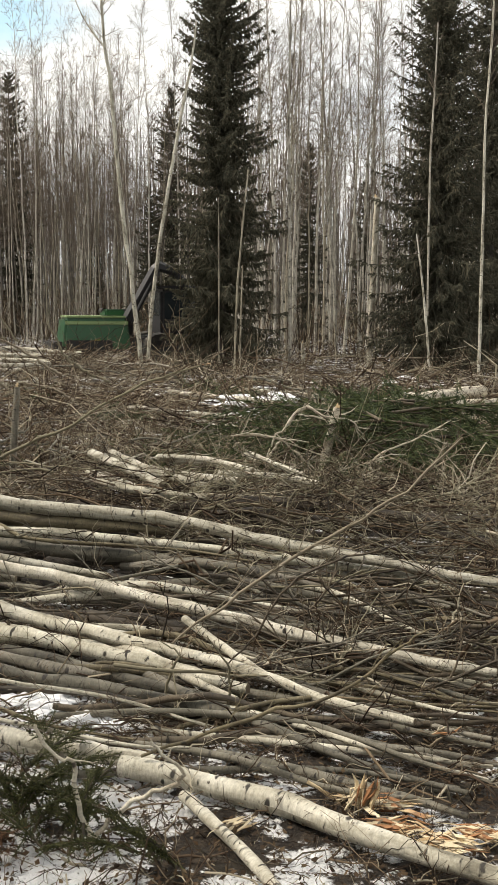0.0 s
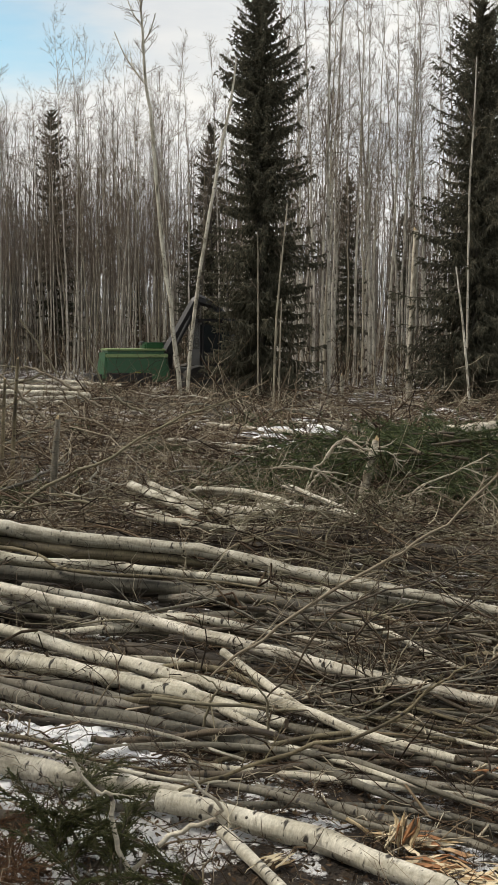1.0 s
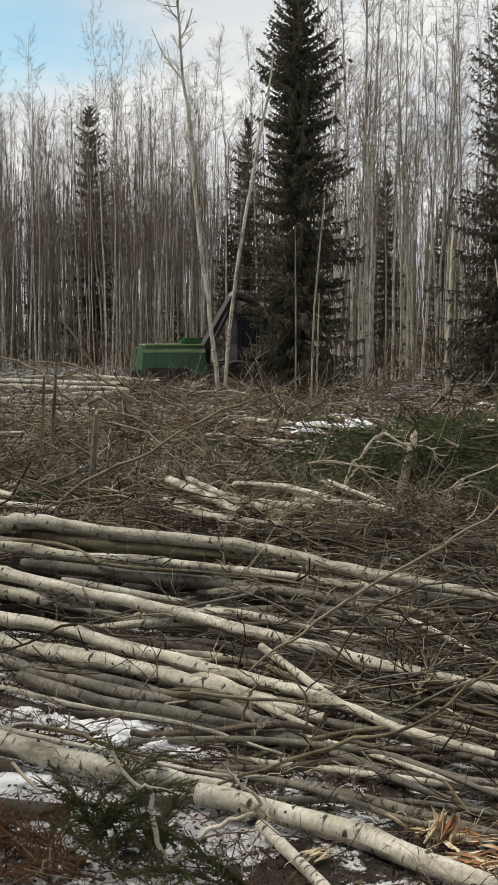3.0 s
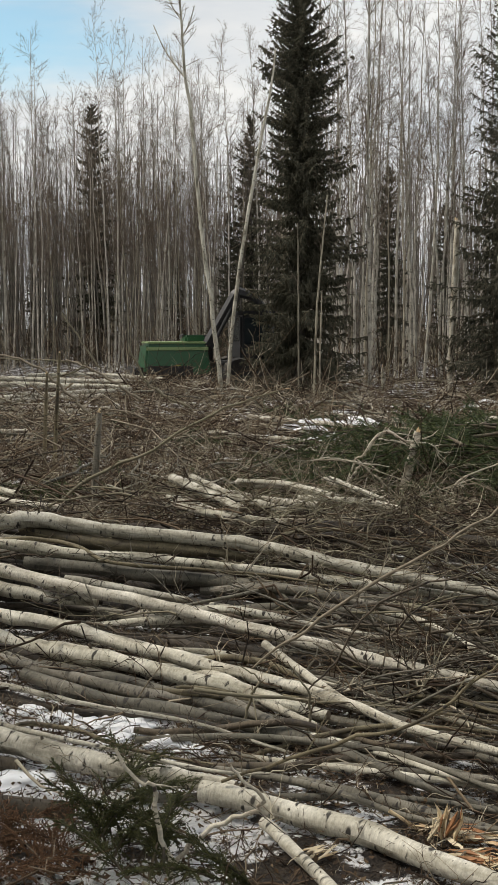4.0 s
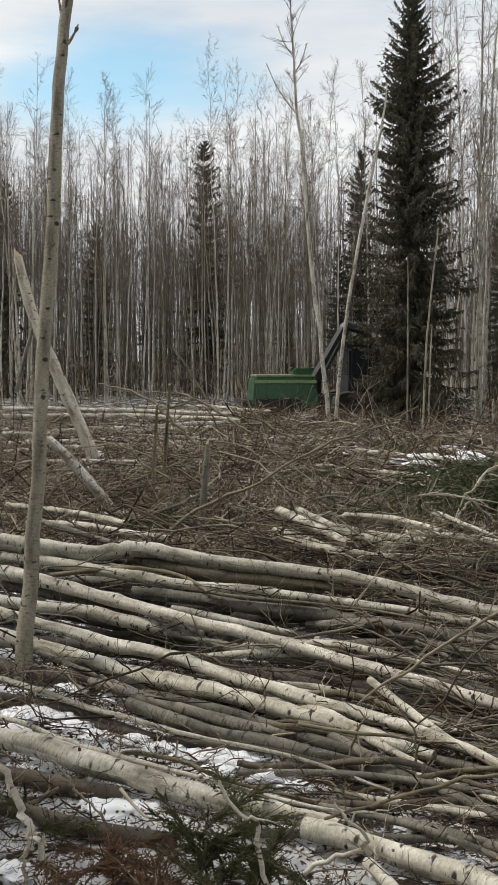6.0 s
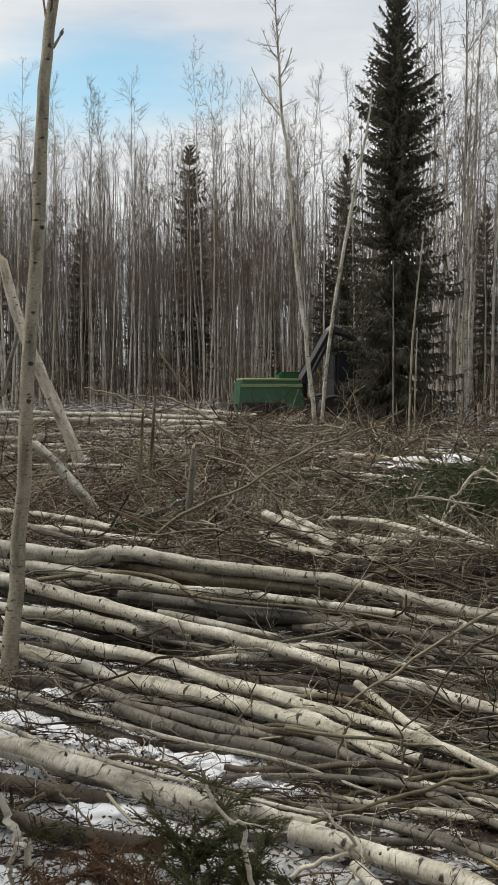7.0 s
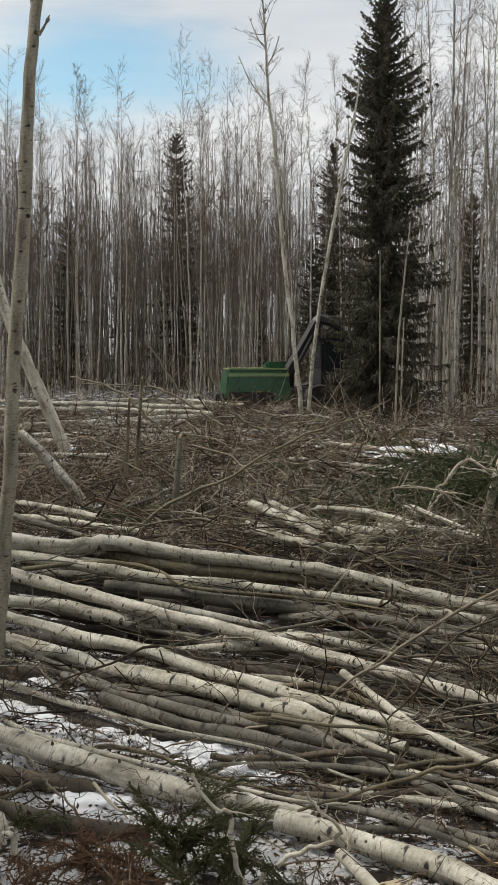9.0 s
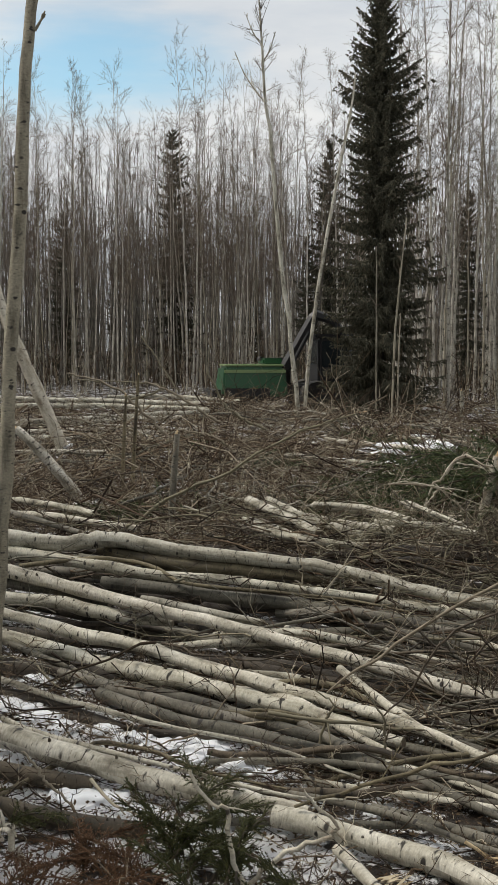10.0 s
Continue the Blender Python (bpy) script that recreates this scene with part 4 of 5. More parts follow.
def plant_woods():
    rng = np.random.default_rng(11)
    kinds = [birch(17.5, 0.078, 31, BARK_TREE, "slender bare birch with pale grey trunk"), birch(16, 0.06, 32, BARK_ASPEN, "slender bare aspen with tan-grey trunk"),
             birch(18.5, 0.085, 33, BARK_TREE, "slender bare birch with pale grey trunk"), birch(15, 0.055, 34, BARK_DARK, "thin bare tree with dark brown bark"),
             birch(17, 0.07, 35, BARK_TREE, "slender bare birch with pale grey trunk"), birch(16.5, 0.066, 36, BARK_TREE, "slender bare birch with pale grey trunk")]
    bushy = [birch(17.5, 0.06, 37, BARK_TREE, "slender pale birch with a dense bare crown", 62), birch(16.5, 0.055, 38, BARK_ASPEN, "slender tan aspen with a dense bare crown", 62)]
    spots = []
    while len(spots) < 265:
        az = rng.uniform(-17, 25) if len(spots) < 250 else rng.uniform(-17, 3)
        edge = np.interp(az, [-17, 0, 4, 8, 25], [43, 44, 52, 61, 60])
        d = edge + abs(rng.normal(0, 14)) + rng.uniform(0, 4)
        x, y = -d * math.sin(radians(az)), d * math.cos(radians(az))
        if all((x - a) ** 2 + (y - b) ** 2 > 1.6 for a, b in spots):
            spots.append((x, y))
    for i, (x, y) in enumerate(spots):
        kind = kinds[0 if i > 5 and i % 6 == 3 and x > -2 else i % 6]
        if i > 5 and x < -6 and i % 2:
            kind = bushy[i // 2 % 2]
        s = rng.uniform(0.78, 1.12) * (1.1 if x > -2 else 1.0)
        m = pose(x, y, rise(x, y), rng.normal(0, 1.3), rng.normal(0, 1.3), rng.uniform(0, 360))
        ob = kind if i < 6 else copy_thing(kind, m)
        ob.matrix_basis = m
        ob.scale = (s * rng.uniform(0.85, 1.2),) * 2 + (s,)
    bushy[0].matrix_basis, bushy[1].matrix_basis = pose(-18.4, 63.2, 0, 0, 1, 40), pose(-11.2, 62.5, 0, 1, 0, 130)
    # the wood behind, too deep to count
    n = 2900
    az, d = np.radians(rng.uniform(-20, 28, n)), rng.uniform(76, 170, n)
    h = rng.uniform(11, 16, n) + np.interp(np.degrees(az), [0, 5], [0, 2.5])
    k = 7
    z = np.linspace(0, 1, k)
    sway = np.cumsum(rng.normal(0, 0.12, (n, k, 2)), axis=1)
    p = np.empty((n, k, 3))
    p[:, :, 0], p[:, :, 1] = -d[:, None] * np.sin(az)[:, None] + sway[:, :, 0], d[:, None] * np.cos(az)[:, None] + sway[:, :, 1]
    p[:, :, 2] = h[:, None] * z - 0.1
    g = Geo().tubes(p, taper(n, k, rng.uniform(0.035, 0.085, n), 0.15), 4)
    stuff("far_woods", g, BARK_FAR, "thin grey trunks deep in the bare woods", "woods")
    b, s = grow(p, 9, rng, 0.07, 0.17, 0.7, 0.25, 2, 0.35)
    g = Geo().tubes(b, taper(len(b), 2, 0.02, 0.4), 3)
    t, _ = grow(b, 2, rng, 0.3, 0.7, 0.42, 0.25, 2, 0.2)
    g.tubes(t, taper(len(t), 2, 0.012, 0.5), 3)
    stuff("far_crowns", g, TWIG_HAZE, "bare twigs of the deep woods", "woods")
    # whips and brush at the foot of the trees
    n = 2000
    az = rng.uniform(-17, 25, n)
    d = np.interp(az, [-17, 0, 4, 8, 25], [42, 43, 50, 60, 59]) + rng.uniform(-2, 75, n)
    az = np.radians(az)
    h = rng.uniform(0.8, 3.0, n) + np.maximum(0, d - 62) * 0.09
    lean = rng.normal(0, 0.18, (n, 2))
    t = np.linspace(0, 1, 4)
    p = np.empty((n, 4, 3))
    p[:, :, 0] = (-d * np.sin(az))[:, None] + lean[:, :1] * h[:, None] * t
    p[:, :, 1] = (d * np.cos(az))[:, None] + lean[:, 1:] * h[:, None] * t
    p[:, :, 2] = h[:, None] * t
    g = Geo().tubes(p, taper(n, 4, rng.uniform(0.008, 0.025, n), 0.3), 3)
    b, s = grow(p, 7, rng, 0.15, 0.4, 0.6, 0.1, 2, 0.1)
    g.tubes(b, taper(len(b), 2, 0.016, 0.5), 3)
    stuff("undergrowth", g, TWIG, "bare brown saplings and brush under the trees", "undergrowth")


plant_woods()


def sky_blocking_woods(count):
    """Unseen spruces added round and behind the camera to block low sky light."""
    rng = np.random.default_rng(17)
    g = Geo()
    for i in range(count):
        a, d, h = rng.uniform(50, 310), rng.uniform(9, 30), rng.uniform(11, 17)
        x, y = -d * math.sin(radians(a)), d * math.cos(radians(a))
        g.tubes(np.array([[[x, y, -0.1], [x, y, h * 0.5], [x, y, h]]]), np.array([[0.14, 0.09, 0.02]]), 5)
        z = np.sort(rng.uniform(0.06, 0.98, 70)) * h
        t = rng.uniform(0, 6.283, 70)
        ln = 2.3 * (1 - z / h) ** 0.8 + 0.15
        b = np.zeros((70, 3, 3))
        for j, f in enumerate((0.0, 0.55, 1.0)):
            b[:, j] = np.stack([x + ln * f * np.cos(t), y + ln * f * np.sin(t), z - ln * 0.35 * f], 1)
        g.tubes(b, np.tile(np.array([0.05, 0.20, 0.02]), (70, 1)), 3)
    stuff("surrounding_woods", g, NEEDLE, "unseen spruces added to block low sky light", "woods")


# added out of view so the near sides of the logs darken
sky_blocking_woods(85)


# ---- old snow ----
def snow_patch(x, y, z, sx, sy, h, seed):
    """A low melting drift with an uneven rim."""
    ob = tagged(new("snow_patch"), "melting patch of old white snow among twigs", "snow", "snow patches")
    ob.location = (x, y, z - 0.5 * h)
    bm = bmesh.new()
    bmesh.ops.create_icosphere(bm, subdivisions=4, radius=1)
    for v in bm.verts:
        q = v.co + Vector((seed * 7.3, 0, 0))
        f = 1 + 0.45 * noise.noise(q * 1.4) + 0.25 * noise.noise(q * 4)
        v.co = Vector((v.co.x * sx * f, v.co.y * sy * f, v.co.z * h * (1 + 0.6 * noise.noise(q * 3.0))))
    for f in bm.faces:
        f.smooth = True
    part("drift", bm, SNOW, ob)


for i, row in enumerate((
    (-1.511, 5.415, 0.03, 0.2, 0.12, 0.05),
    (-1.259, 5.286, 0.03, 0.12, 0.08, 0.04),
    (-1.711, 5.432, 0.03, 0.1, 0.07, 0.04),
    (-2.212, 5.898, 0.03, 0.14, 0.08, 0.04),
    (-1.193, 6.038, 0.03, 0.12, 0.1, 0.03),
    (-1.371, 6.257, 0.03, 0.14, 0.08, 0.03),
    (-2.592, 6.798, 0.04, 0.18, 0.12, 0.04),
    (-2.22, 6.598, 0.04, 0.16, 0.1, 0.04),
    (-1.323, 4.984, 0.03, 0.08, 0.05, 0.03),
    (-1.174, 6.278, 0.04, 0.2, 0.1, 0.04),
    (-1.862, 4.651, 0.03, 0.12, 0.1, 0.04),
    (-0.432, 24.712, 0.35, 0.15, 0.12, 0.08),
    (-0.154, 23.523, 0.4, 0.23, 0.11, 0.07),
    (0.225, 23.016, 0.4, 0.22, 0.12, 0.08),
    (0.543, 23.605, 0.45, 0.16, 0.14, 0.07),
    (0.856, 23.261, 0.4, 0.21, 0.16, 0.08),
    (-0.098, 20.143, 0.35, 0.29, 0.13, 0.08),
    (0.102, 20.51, 0.4, 0.25, 0.13, 0.05),
    (-0.793, 22.758, 0.35, 0.3, 0.13, 0.06),
    (0.429, 22.707, 0.4, 0.28, 0.16, 0.07),
    (0.696, 23.255, 0.45, 0.26, 0.1, 0.08),
    (-0.488, 22.716, 0.45, 0.2, 0.11, 0.08),
    (-0.312, 21.726, 0.4, 0.29, 0.12, 0.08),
    (-0.859, 19.94, 0.35, 0.19, 0.17, 0.08),
    (-7.454, 23.851, 0.3, 0.17, 0.18, 0.08),
    (4.483, 31.936, 0.3, 0.25, 0.18, 0.07),
    (3.756, 29.958, 0.3, 0.26, 0.19, 0.05),
    (0.388, 26.355, 0.4, 0.28, 0.14, 0.07),
    (-1.094, 20.935, 0.3, 0.16, 0.17, 0.06),
    (-2.908, 7.255, 0.04, 0.156, 0.084, 0.04),
    (-2.507, 6.935, 0.04, 0.169, 0.091, 0.04),
    (-2.007, 6.44, 0.04, 0.156, 0.084, 0.04),
    (-1.79, 6.425, 0.04, 0.13, 0.07, 0.04),
    (-1.572, 6.321, 0.04, 0.13, 0.07, 0.04),
    (-1.101, 6.153, 0.04, 0.143, 0.077, 0.04),
    (-0.88, 5.977, 0.04, 0.13, 0.07, 0.04),
    (-0.707, 5.839, 0.04, 0.104, 0.056, 0.04),
    (-2.345, 6.747, 0.04, 0.13, 0.07, 0.04),
    (-2.547, 6.486, 0.04, 0.13, 0.07, 0.04),
    (-2.165, 7.21, 0.04, 0.13, 0.07, 0.04),
    (-2.521, 7.377, 0.04, 0.13, 0.07, 0.04),
)):
    snow_patch(*row, i)


# ---- brush and slash ----
def slash(name, count, d0, d1, a0, a1, thick, length, radius, seed, mat, label, twigs=5, spread=0.9, lay=-0.3, sub=0, piled=False, rough=0.16):
    rng = np.random.default_rng(seed)
    d = np.sqrt(rng.uniform(d0 ** 2, d1 ** 2, count))
    az = np.radians(rng.uniform(a0, a1, count))
    ln = length * rng.lognormal(0, 0.4, count)
    head = rng.normal(lay, spread, count) + np.pi * rng.integers(0, 2, count)
    lift = rng.normal(0.04, rough, count)
    dirn = np.stack([np.cos(head) * np.cos(lift), np.sin(head) * np.cos(lift), np.sin(lift)], 1)
    base = np.stack([-d * np.sin(az), d * np.cos(az), np.zeros(count)], 1)
    if piled:
        top = np.interp(d, PILE_D, PILE_Z)
        base[:, 2] = top * rng.uniform(0.3, 1.0, count) + rng.uniform(0, thick, count)
    else:
        base[:, 2] = thick * rng.beta(1.2, 1.6, count) * (0.65 + 0.5 * np.sin(base[:, 0] * 0.9 + 1) * np.sin(base[:, 1] * 0.55))
    w = np.linspace(-0.5, 0.5, 6)[None, :, None]
    bend = rng.normal(0, 0.22, (count, 1, 3)) * np.array([1, 1, 0.7])
    p = base[:, None] + ln[:, None, None] * (dirn[:, None] * w + bend * (w * 2) ** 2 * 0.5 + np.cumsum(rng.normal(0, 0.04, (count, 6, 3)), axis=1))
    p[:, :, 2] = np.maximum(p[:, :, 2], 0.015)
    r = radius * rng.lognormal(0, 0.45, count)
    g = Geo().tubes(p, taper(count, 6, r, 0.35), 3)
    if twigs:
        t, _ = grow(p, twigs, rng, 0.22, 0.65, 0.6, 0.2, 6, 0.1, 0.3)
        size = np.linalg.norm(t[:, -1] - t[:, 0], axis=1)[:, None, None]
        t[:, 1:] += np.cumsum(rng.normal(0, 0.10, (len(t), 5, 3)), axis=1) * size
        t[:, :, 2] = np.maximum(t[:, :, 2], 0.01)
        g.tubes(t, taper(len(t), 6, np.repeat(r, twigs) * 0.55, 0.35), 3)
        if sub:
            t2, _ = grow(t, sub, rng, 0.25, 0.7, 0.6, 0.1, 3, 0.2, 0.3)
            g.tubes(t2, taper(len(t2), 3, np.repeat(r, twigs * sub) * 0.32, 0.5), 3)
    return stuff(name, g, mat, label, "brush")


slash("brush", 1200, 11.8, 17, -16, 26, 0.36, 1.2, 0.008, 41, TWIG, "tangled brown branches and twigs on the ground", 4, sub=1, rough=0.3)
slash("brush", 1500, 17, 28, -16, 26, 0.55, 1.6, 0.012, 42, TWIG, "tangled brown branches and twigs on the ground", 4, rough=0.32)
slash("brush", 1150, 28, 50, -16, 26, 0.5, 1.7, 0.014, 43, TWIG, "tangled brown branches and twigs on the ground", 3, rough=0.2)
slash("brush", 250, 35, 40.5, 4, 11, 0.6, 1.5, 0.014, 44, TWIG, "heaped brown branches before the machine", 5, rough=0.25)
slash("brush", 520, 11.8, 19, -16, 26, 0.55, 1.0, 0.008, 141, TWIG_GREY, "weathered grey branches on top of the brush", 4, 1.1, sub=1, rough=0.4)
slash("brush", 460, 19, 38, -16, 26, 0.75, 1.7, 0.012, 142, TWIG_GREY, "weathered grey branches on top of the brush", 3, 0.9, rough=0.28)
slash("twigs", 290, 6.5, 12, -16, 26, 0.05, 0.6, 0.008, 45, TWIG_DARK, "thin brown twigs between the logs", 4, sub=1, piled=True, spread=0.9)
slash("twigs", 190, 6.0, 11.5, -16, 6, 0.06, 0.7, 0.007, 46, TWIG, "thin brown twigs between the logs", 4, sub=1, piled=True, spread=0.7)
slash("twigs", 170, 9.2, 12.2, -16, 4, 0.16, 0.7, 0.0062, 144, TWIG_PALE, "curly grey twigs heaped over the log ends", 5, 1.1, sub=1, piled=True, rough=0.35)
slash("twigs", 65, 5.0, 9.6, -16, 8, 0.12, 0.9, 0.0065, 143, TWIG, "bent brown tops tangled over the logs", 4, 0.75, sub=1, piled=True, rough=0.2)
slash("twigs", 1150, 3.4, 8.2, -16, 26, 0.10, 0.38, 0.0042, 47, TWIG, "thin brown twigs lying on the snow", 4, sub=1, rough=0.3)


def leaf_litter(count):
    rng = np.random.default_rng(49)
    d, az = np.sqrt(rng.uniform(3.2 ** 2, 9.5 ** 2, count)), np.radians(rng.uniform(-19, 29, count))
    c = np.stack([-d * np.sin(az), d * np.cos(az), rng.uniform(0.0, 0.05, count)], 1)
    c[:, 2] += [rise(x, y) for x, y in c[:, :2]]
    a, b = rng.normal(0, 1, (count, 3)) * np.array([1, 1, 0.4]), rng.normal(0, 1, (count, 3)) * np.array([1, 1, 0.4])
    size = rng.uniform(0.006, 0.019, (count, 1))
    a *= size / np.linalg.norm(a, axis=1, keepdims=True)
    b *= size * 0.7 / np.linalg.norm(b, axis=1, keepdims=True)
    v = np.stack([c - a, c - b, c + a + np.array([0, 0, 0.006]), c + b], 1).reshape(-1, 3)
    g = Geo().quads(v, np.arange(count * 4).reshape(-1, 4))
    stuff("leaf_litter", g, LEAF, "dead brown leaves and bark chips on the ground", "leaves")


LEAF = stick("dead_leaves", ((0.0, (0.03, 0.018, 0.010)), (0.6, (0.09, 0.055, 0.03)), (1.0, (0.17, 0.12, 0.07))))
leaf_litter(24000)


def loose_branch(length, radius, seed, mat, label, name="loose_branch", crook=0.012):
    """A curved bare branch along x with a few side twigs."""
    rng = np.random.default_rng(seed)
    t = np.linspace(0, 1, 12)
    p = np.stack([length * (t - 0.5), length * (0.10 * rng.normal() * (t - 0.5) ** 2 * 4 + 0.03 * np.sin(t * 7 + seed)), length * (0.07 * abs(rng.normal()) * t ** 2 + 0.012 * np.sin(t * 9))], 1)
    p[1:] += np.cumsum(rng.normal(0, crook * length, (11, 3)), axis=0)
    ob = tagged(new(name), label, "branch", "loose branches")
    part_of("stem", Geo().tubes(p[None], radius * np.linspace(1, 0.3, 12)[None], 6).mesh("stem", mat), ob)
    for i in range(5):
        q, _ = grow(p[None], 1, rng, 0.12, 0.4, 0.42, 0.1, 6, 0.15, 0.2)
        g = Geo().tubes(q, taper(1, 6, radius * 0.45, 0.3), 4)
        w, _ = grow(q, 5, rng, 0.2, 0.6, 0.45, 0.05, 4, 0.2, 0.2)
        g.tubes(w, taper(5, 4, radius * 0.24, 0.4), 3)
        part_of("side_twig", g.mesh("side_twig", mat), ob)
    return ob


def scatter(kinds, count, d0, d1, a0, a1, seed, spread, height, piled=False):
    rng = np.random.default_rng(seed)
    for i in range(count):
        d, az = math.sqrt(rng.uniform(d0 ** 2, d1 ** 2)), rng.uniform(a0, a1)
        x, y = -d * math.sin(radians(az)), d * math.cos(radians(az))
        z = pile_top(d) * rng.uniform(0.6, 1.05) + 0.02 if piled else rng.uniform(0.05, 1) * height
        m = pose(x, y, z, rng.uniform(-40, 40), rng.normal(-3, 6), math.degrees(rng.normal(-0.3, spread)) + 180 * (i % 2))
        ob = kinds[i] if i < len(kinds) else copy_thing(kinds[i % len(kinds)], m)
        ob.matrix_basis = m
        ob.scale = (rng.uniform(0.7, 1.25),) * 3


CROOKED = "crooked pale bare branch in the brush"
scatter([loose_branch(1.5, 0.014, 231, BARK_LOG, CROOKED, crook=0.03), loose_branch(1.2, 0.012, 232, TWIG_PALE, CROOKED, crook=0.035), loose_branch(1.8, 0.015, 233, BARK_GREY, CROOKED, crook=0.03)], 55, 12, 20, -15, 12, 214, 0.7, 0.55)
BROWN = "brown bare branch with side twigs lying on the logs"
scatter([loose_branch(1.5, 0.010, 201, TWIG_PALE, "pale bare branch lying over the logs"), loose_branch(1.1, 0.010, 202, TWIG, BROWN), loose_branch(1.9, 0.014, 203, BARK_GREY, "grey bare branch lying over the logs"),
         loose_branch(1.3, 0.011, 204, BARK_WET, BROWN), loose_branch(0.9, 0.006, 205, TWIG_PALE, "short pale bare branch lying over the logs")], 58, 6.3, 12, -15, 24, 211, 0.4, 0, True)
scatter([loose_branch(1.6, 0.016, 206, TWIG_PALE, "thin greenish-grey pole heaped beside the logs"), loose_branch(1.2, 0.014, 207, BARK_GREY, "thin grey pole heaped beside the logs"), loose_branch(1.8, 0.018, 208, BARK_WET, "thin brown pole heaped beside the logs")], 40, 5.8, 9.5, -15, 1, 212, 0.16, 0, True)
scatter([loose_branch(2.4, 0.022, 221, TWIG_PALE, "pale bare branch in the brush"), loose_branch(1.8, 0.02, 222, BARK_LOG, "whitish birch branch in the brush"), loose_branch(2.8, 0.028, 223, BARK_GREY, "grey bare branch in the brush"),
         loose_branch(2.0, 0.018, 224, BARK_WET, "brown bare branch in the brush")], 75, 12, 42, -15, 25, 213, 0.5, 0.6)

THIN = "thin dark twig lying on the snow"
scatter([loose_branch(0.55, 0.0035, 241, BARK_WET, THIN, crook=0.03), loose_branch(0.7, 0.0045, 242, TWIG_DARK, THIN, crook=0.03), loose_branch(0.45, 0.003, 243, TWIG, THIN, crook=0.04)], 55, 4.2, 6.4, -14, 25, 215, 0.9, 0.13)
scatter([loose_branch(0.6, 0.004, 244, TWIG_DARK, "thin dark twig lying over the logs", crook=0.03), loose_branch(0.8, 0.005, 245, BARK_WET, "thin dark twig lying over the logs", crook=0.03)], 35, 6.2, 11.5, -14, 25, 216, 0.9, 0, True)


def branch(points, label="bare grey-brown branch lying over the brush", twigs=10, seed=1, mat=None, name="bare_branch", l0=0.1, l1=0.3):
    c = curve(list(points), 22)
    base = Vector(c[0][:3])
    rng = np.random.default_rng(seed)
    p = c[:, :3] - np.array(base)
    p[1:-1] += rng.normal(0, 0.7, (20, 3)) * c[1:-1, 3:4]
    ob = new(name)
    ob.location = base
    tagged(ob, label, "branch", "single bare branches")
    part_of("stem", Geo().tubes(p[None], c[None, :, 3], 8).mesh("stem", mat or TWIG_PALE), ob)
    for i in range(twigs):
        t, _ = grow(p[None], 1, rng, l0, l1, 0.4, 0.1, 6, 0.15, 0.18)
        g = Geo().tubes(t, taper(1, 6, c[:, 3].mean() * 0.5, 0.35), 4)
        t2, _ = grow(t, 4, rng, 0.2, 0.5, 0.4, 0.08, 4, 0.2, 0.15)
        g.tubes(t2, taper(len(t2), 4, c[:, 3].mean() * 0.28, 0.5), 3)
        part_of("side_twig", g.mesh("side_twig", mat or TWIG), ob)
    return ob


branch([(-3.078, 11.8, 0.346, 0.021), (-2.515, 11.8, 0.73, 0.018), (-1.807, 11.8, 1.066, 0.015), (-1.26, 11.8, 1.398, 0.012), (-0.84, 11.8, 1.566, 0.009), (-0.512, 11.8, 1.666, 0.009)], "long thin bare branch reaching up out of the brush", 8, 51, l0=0.05, l1=0.18)
branch([(-0.493, 5.05, 0.195, 0.0082), (-0.281, 5.05, 0.274, 0.0088), (0.036, 5.05, 0.386, 0.0102), (0.324, 5.05, 0.467, 0.0088), (0.533, 5.05, 0.572, 0.0082), (0.662, 5.05, 0.695, 0.0068), (0.777, 5.05, 0.777, 0.0054), (0.854, 5.05, 0.823, 0.0034)], "long curved greenish branch across the logs", 7, 52, BARK_OLIVE, l0=0.06, l1=0.2)
branch([(-0.453, 6.6, 0.263, 0.0061), (-0.299, 6.6, 0.394, 0.0082), (-0.129, 6.6, 0.504, 0.0095), (0.141, 6.6, 0.711, 0.0102), (0.41, 6.6, 0.879, 0.0102), (0.677, 6.6, 1.042, 0.0088), (0.943, 6.6, 1.215, 0.0082), (1.269, 6.6, 1.532, 0.0054)], "long beige bare branch leaning over the pile", 12, 53, TWIG_GREY, l0=0.08, l1=0.25)
branch([(-0.107, 6.4, 0.207, 0.0048), (0.041, 6.4, 0.362, 0.0068), (0.123, 6.4, 0.499, 0.0068), (0.269, 6.4, 0.703, 0.0068), (0.498, 6.4, 0.822, 0.0068), (0.824, 6.4, 0.915, 0.0054), (1.178, 6.4, 1.144, 0.0048)], "brown bare branch leaning over the pile", 9, 54, BARK_WET)
branch([(-0.653, 10.6, 0.242, 0.022), (-0.247, 10.6, 0.382, 0.019), (0.263, 10.6, 0.359, 0.013), (0.797, 10.6, 0.146, 0.008)], "crooked side branch of the long log", 8, 55)
branch([(-0.87, 4.45, 0.577, 0.007), (-0.85, 4.45, 0.51, 0.008), (-0.775, 4.45, 0.446, 0.008), (-0.721, 4.45, 0.416, 0.009), (-0.713, 4.45, 0.302, 0.011), (-0.686, 4.45, 0.181, 0.011), (-0.645, 4.45, 0.072, 0.011), (-0.683, 4.45, -0.078, 0.011), (-0.709, 4.45, -0.302, 0.011)], "bent pale branch hanging off the log", 3, 56, BARK_PALE, l0=0.05, l1=0.15)
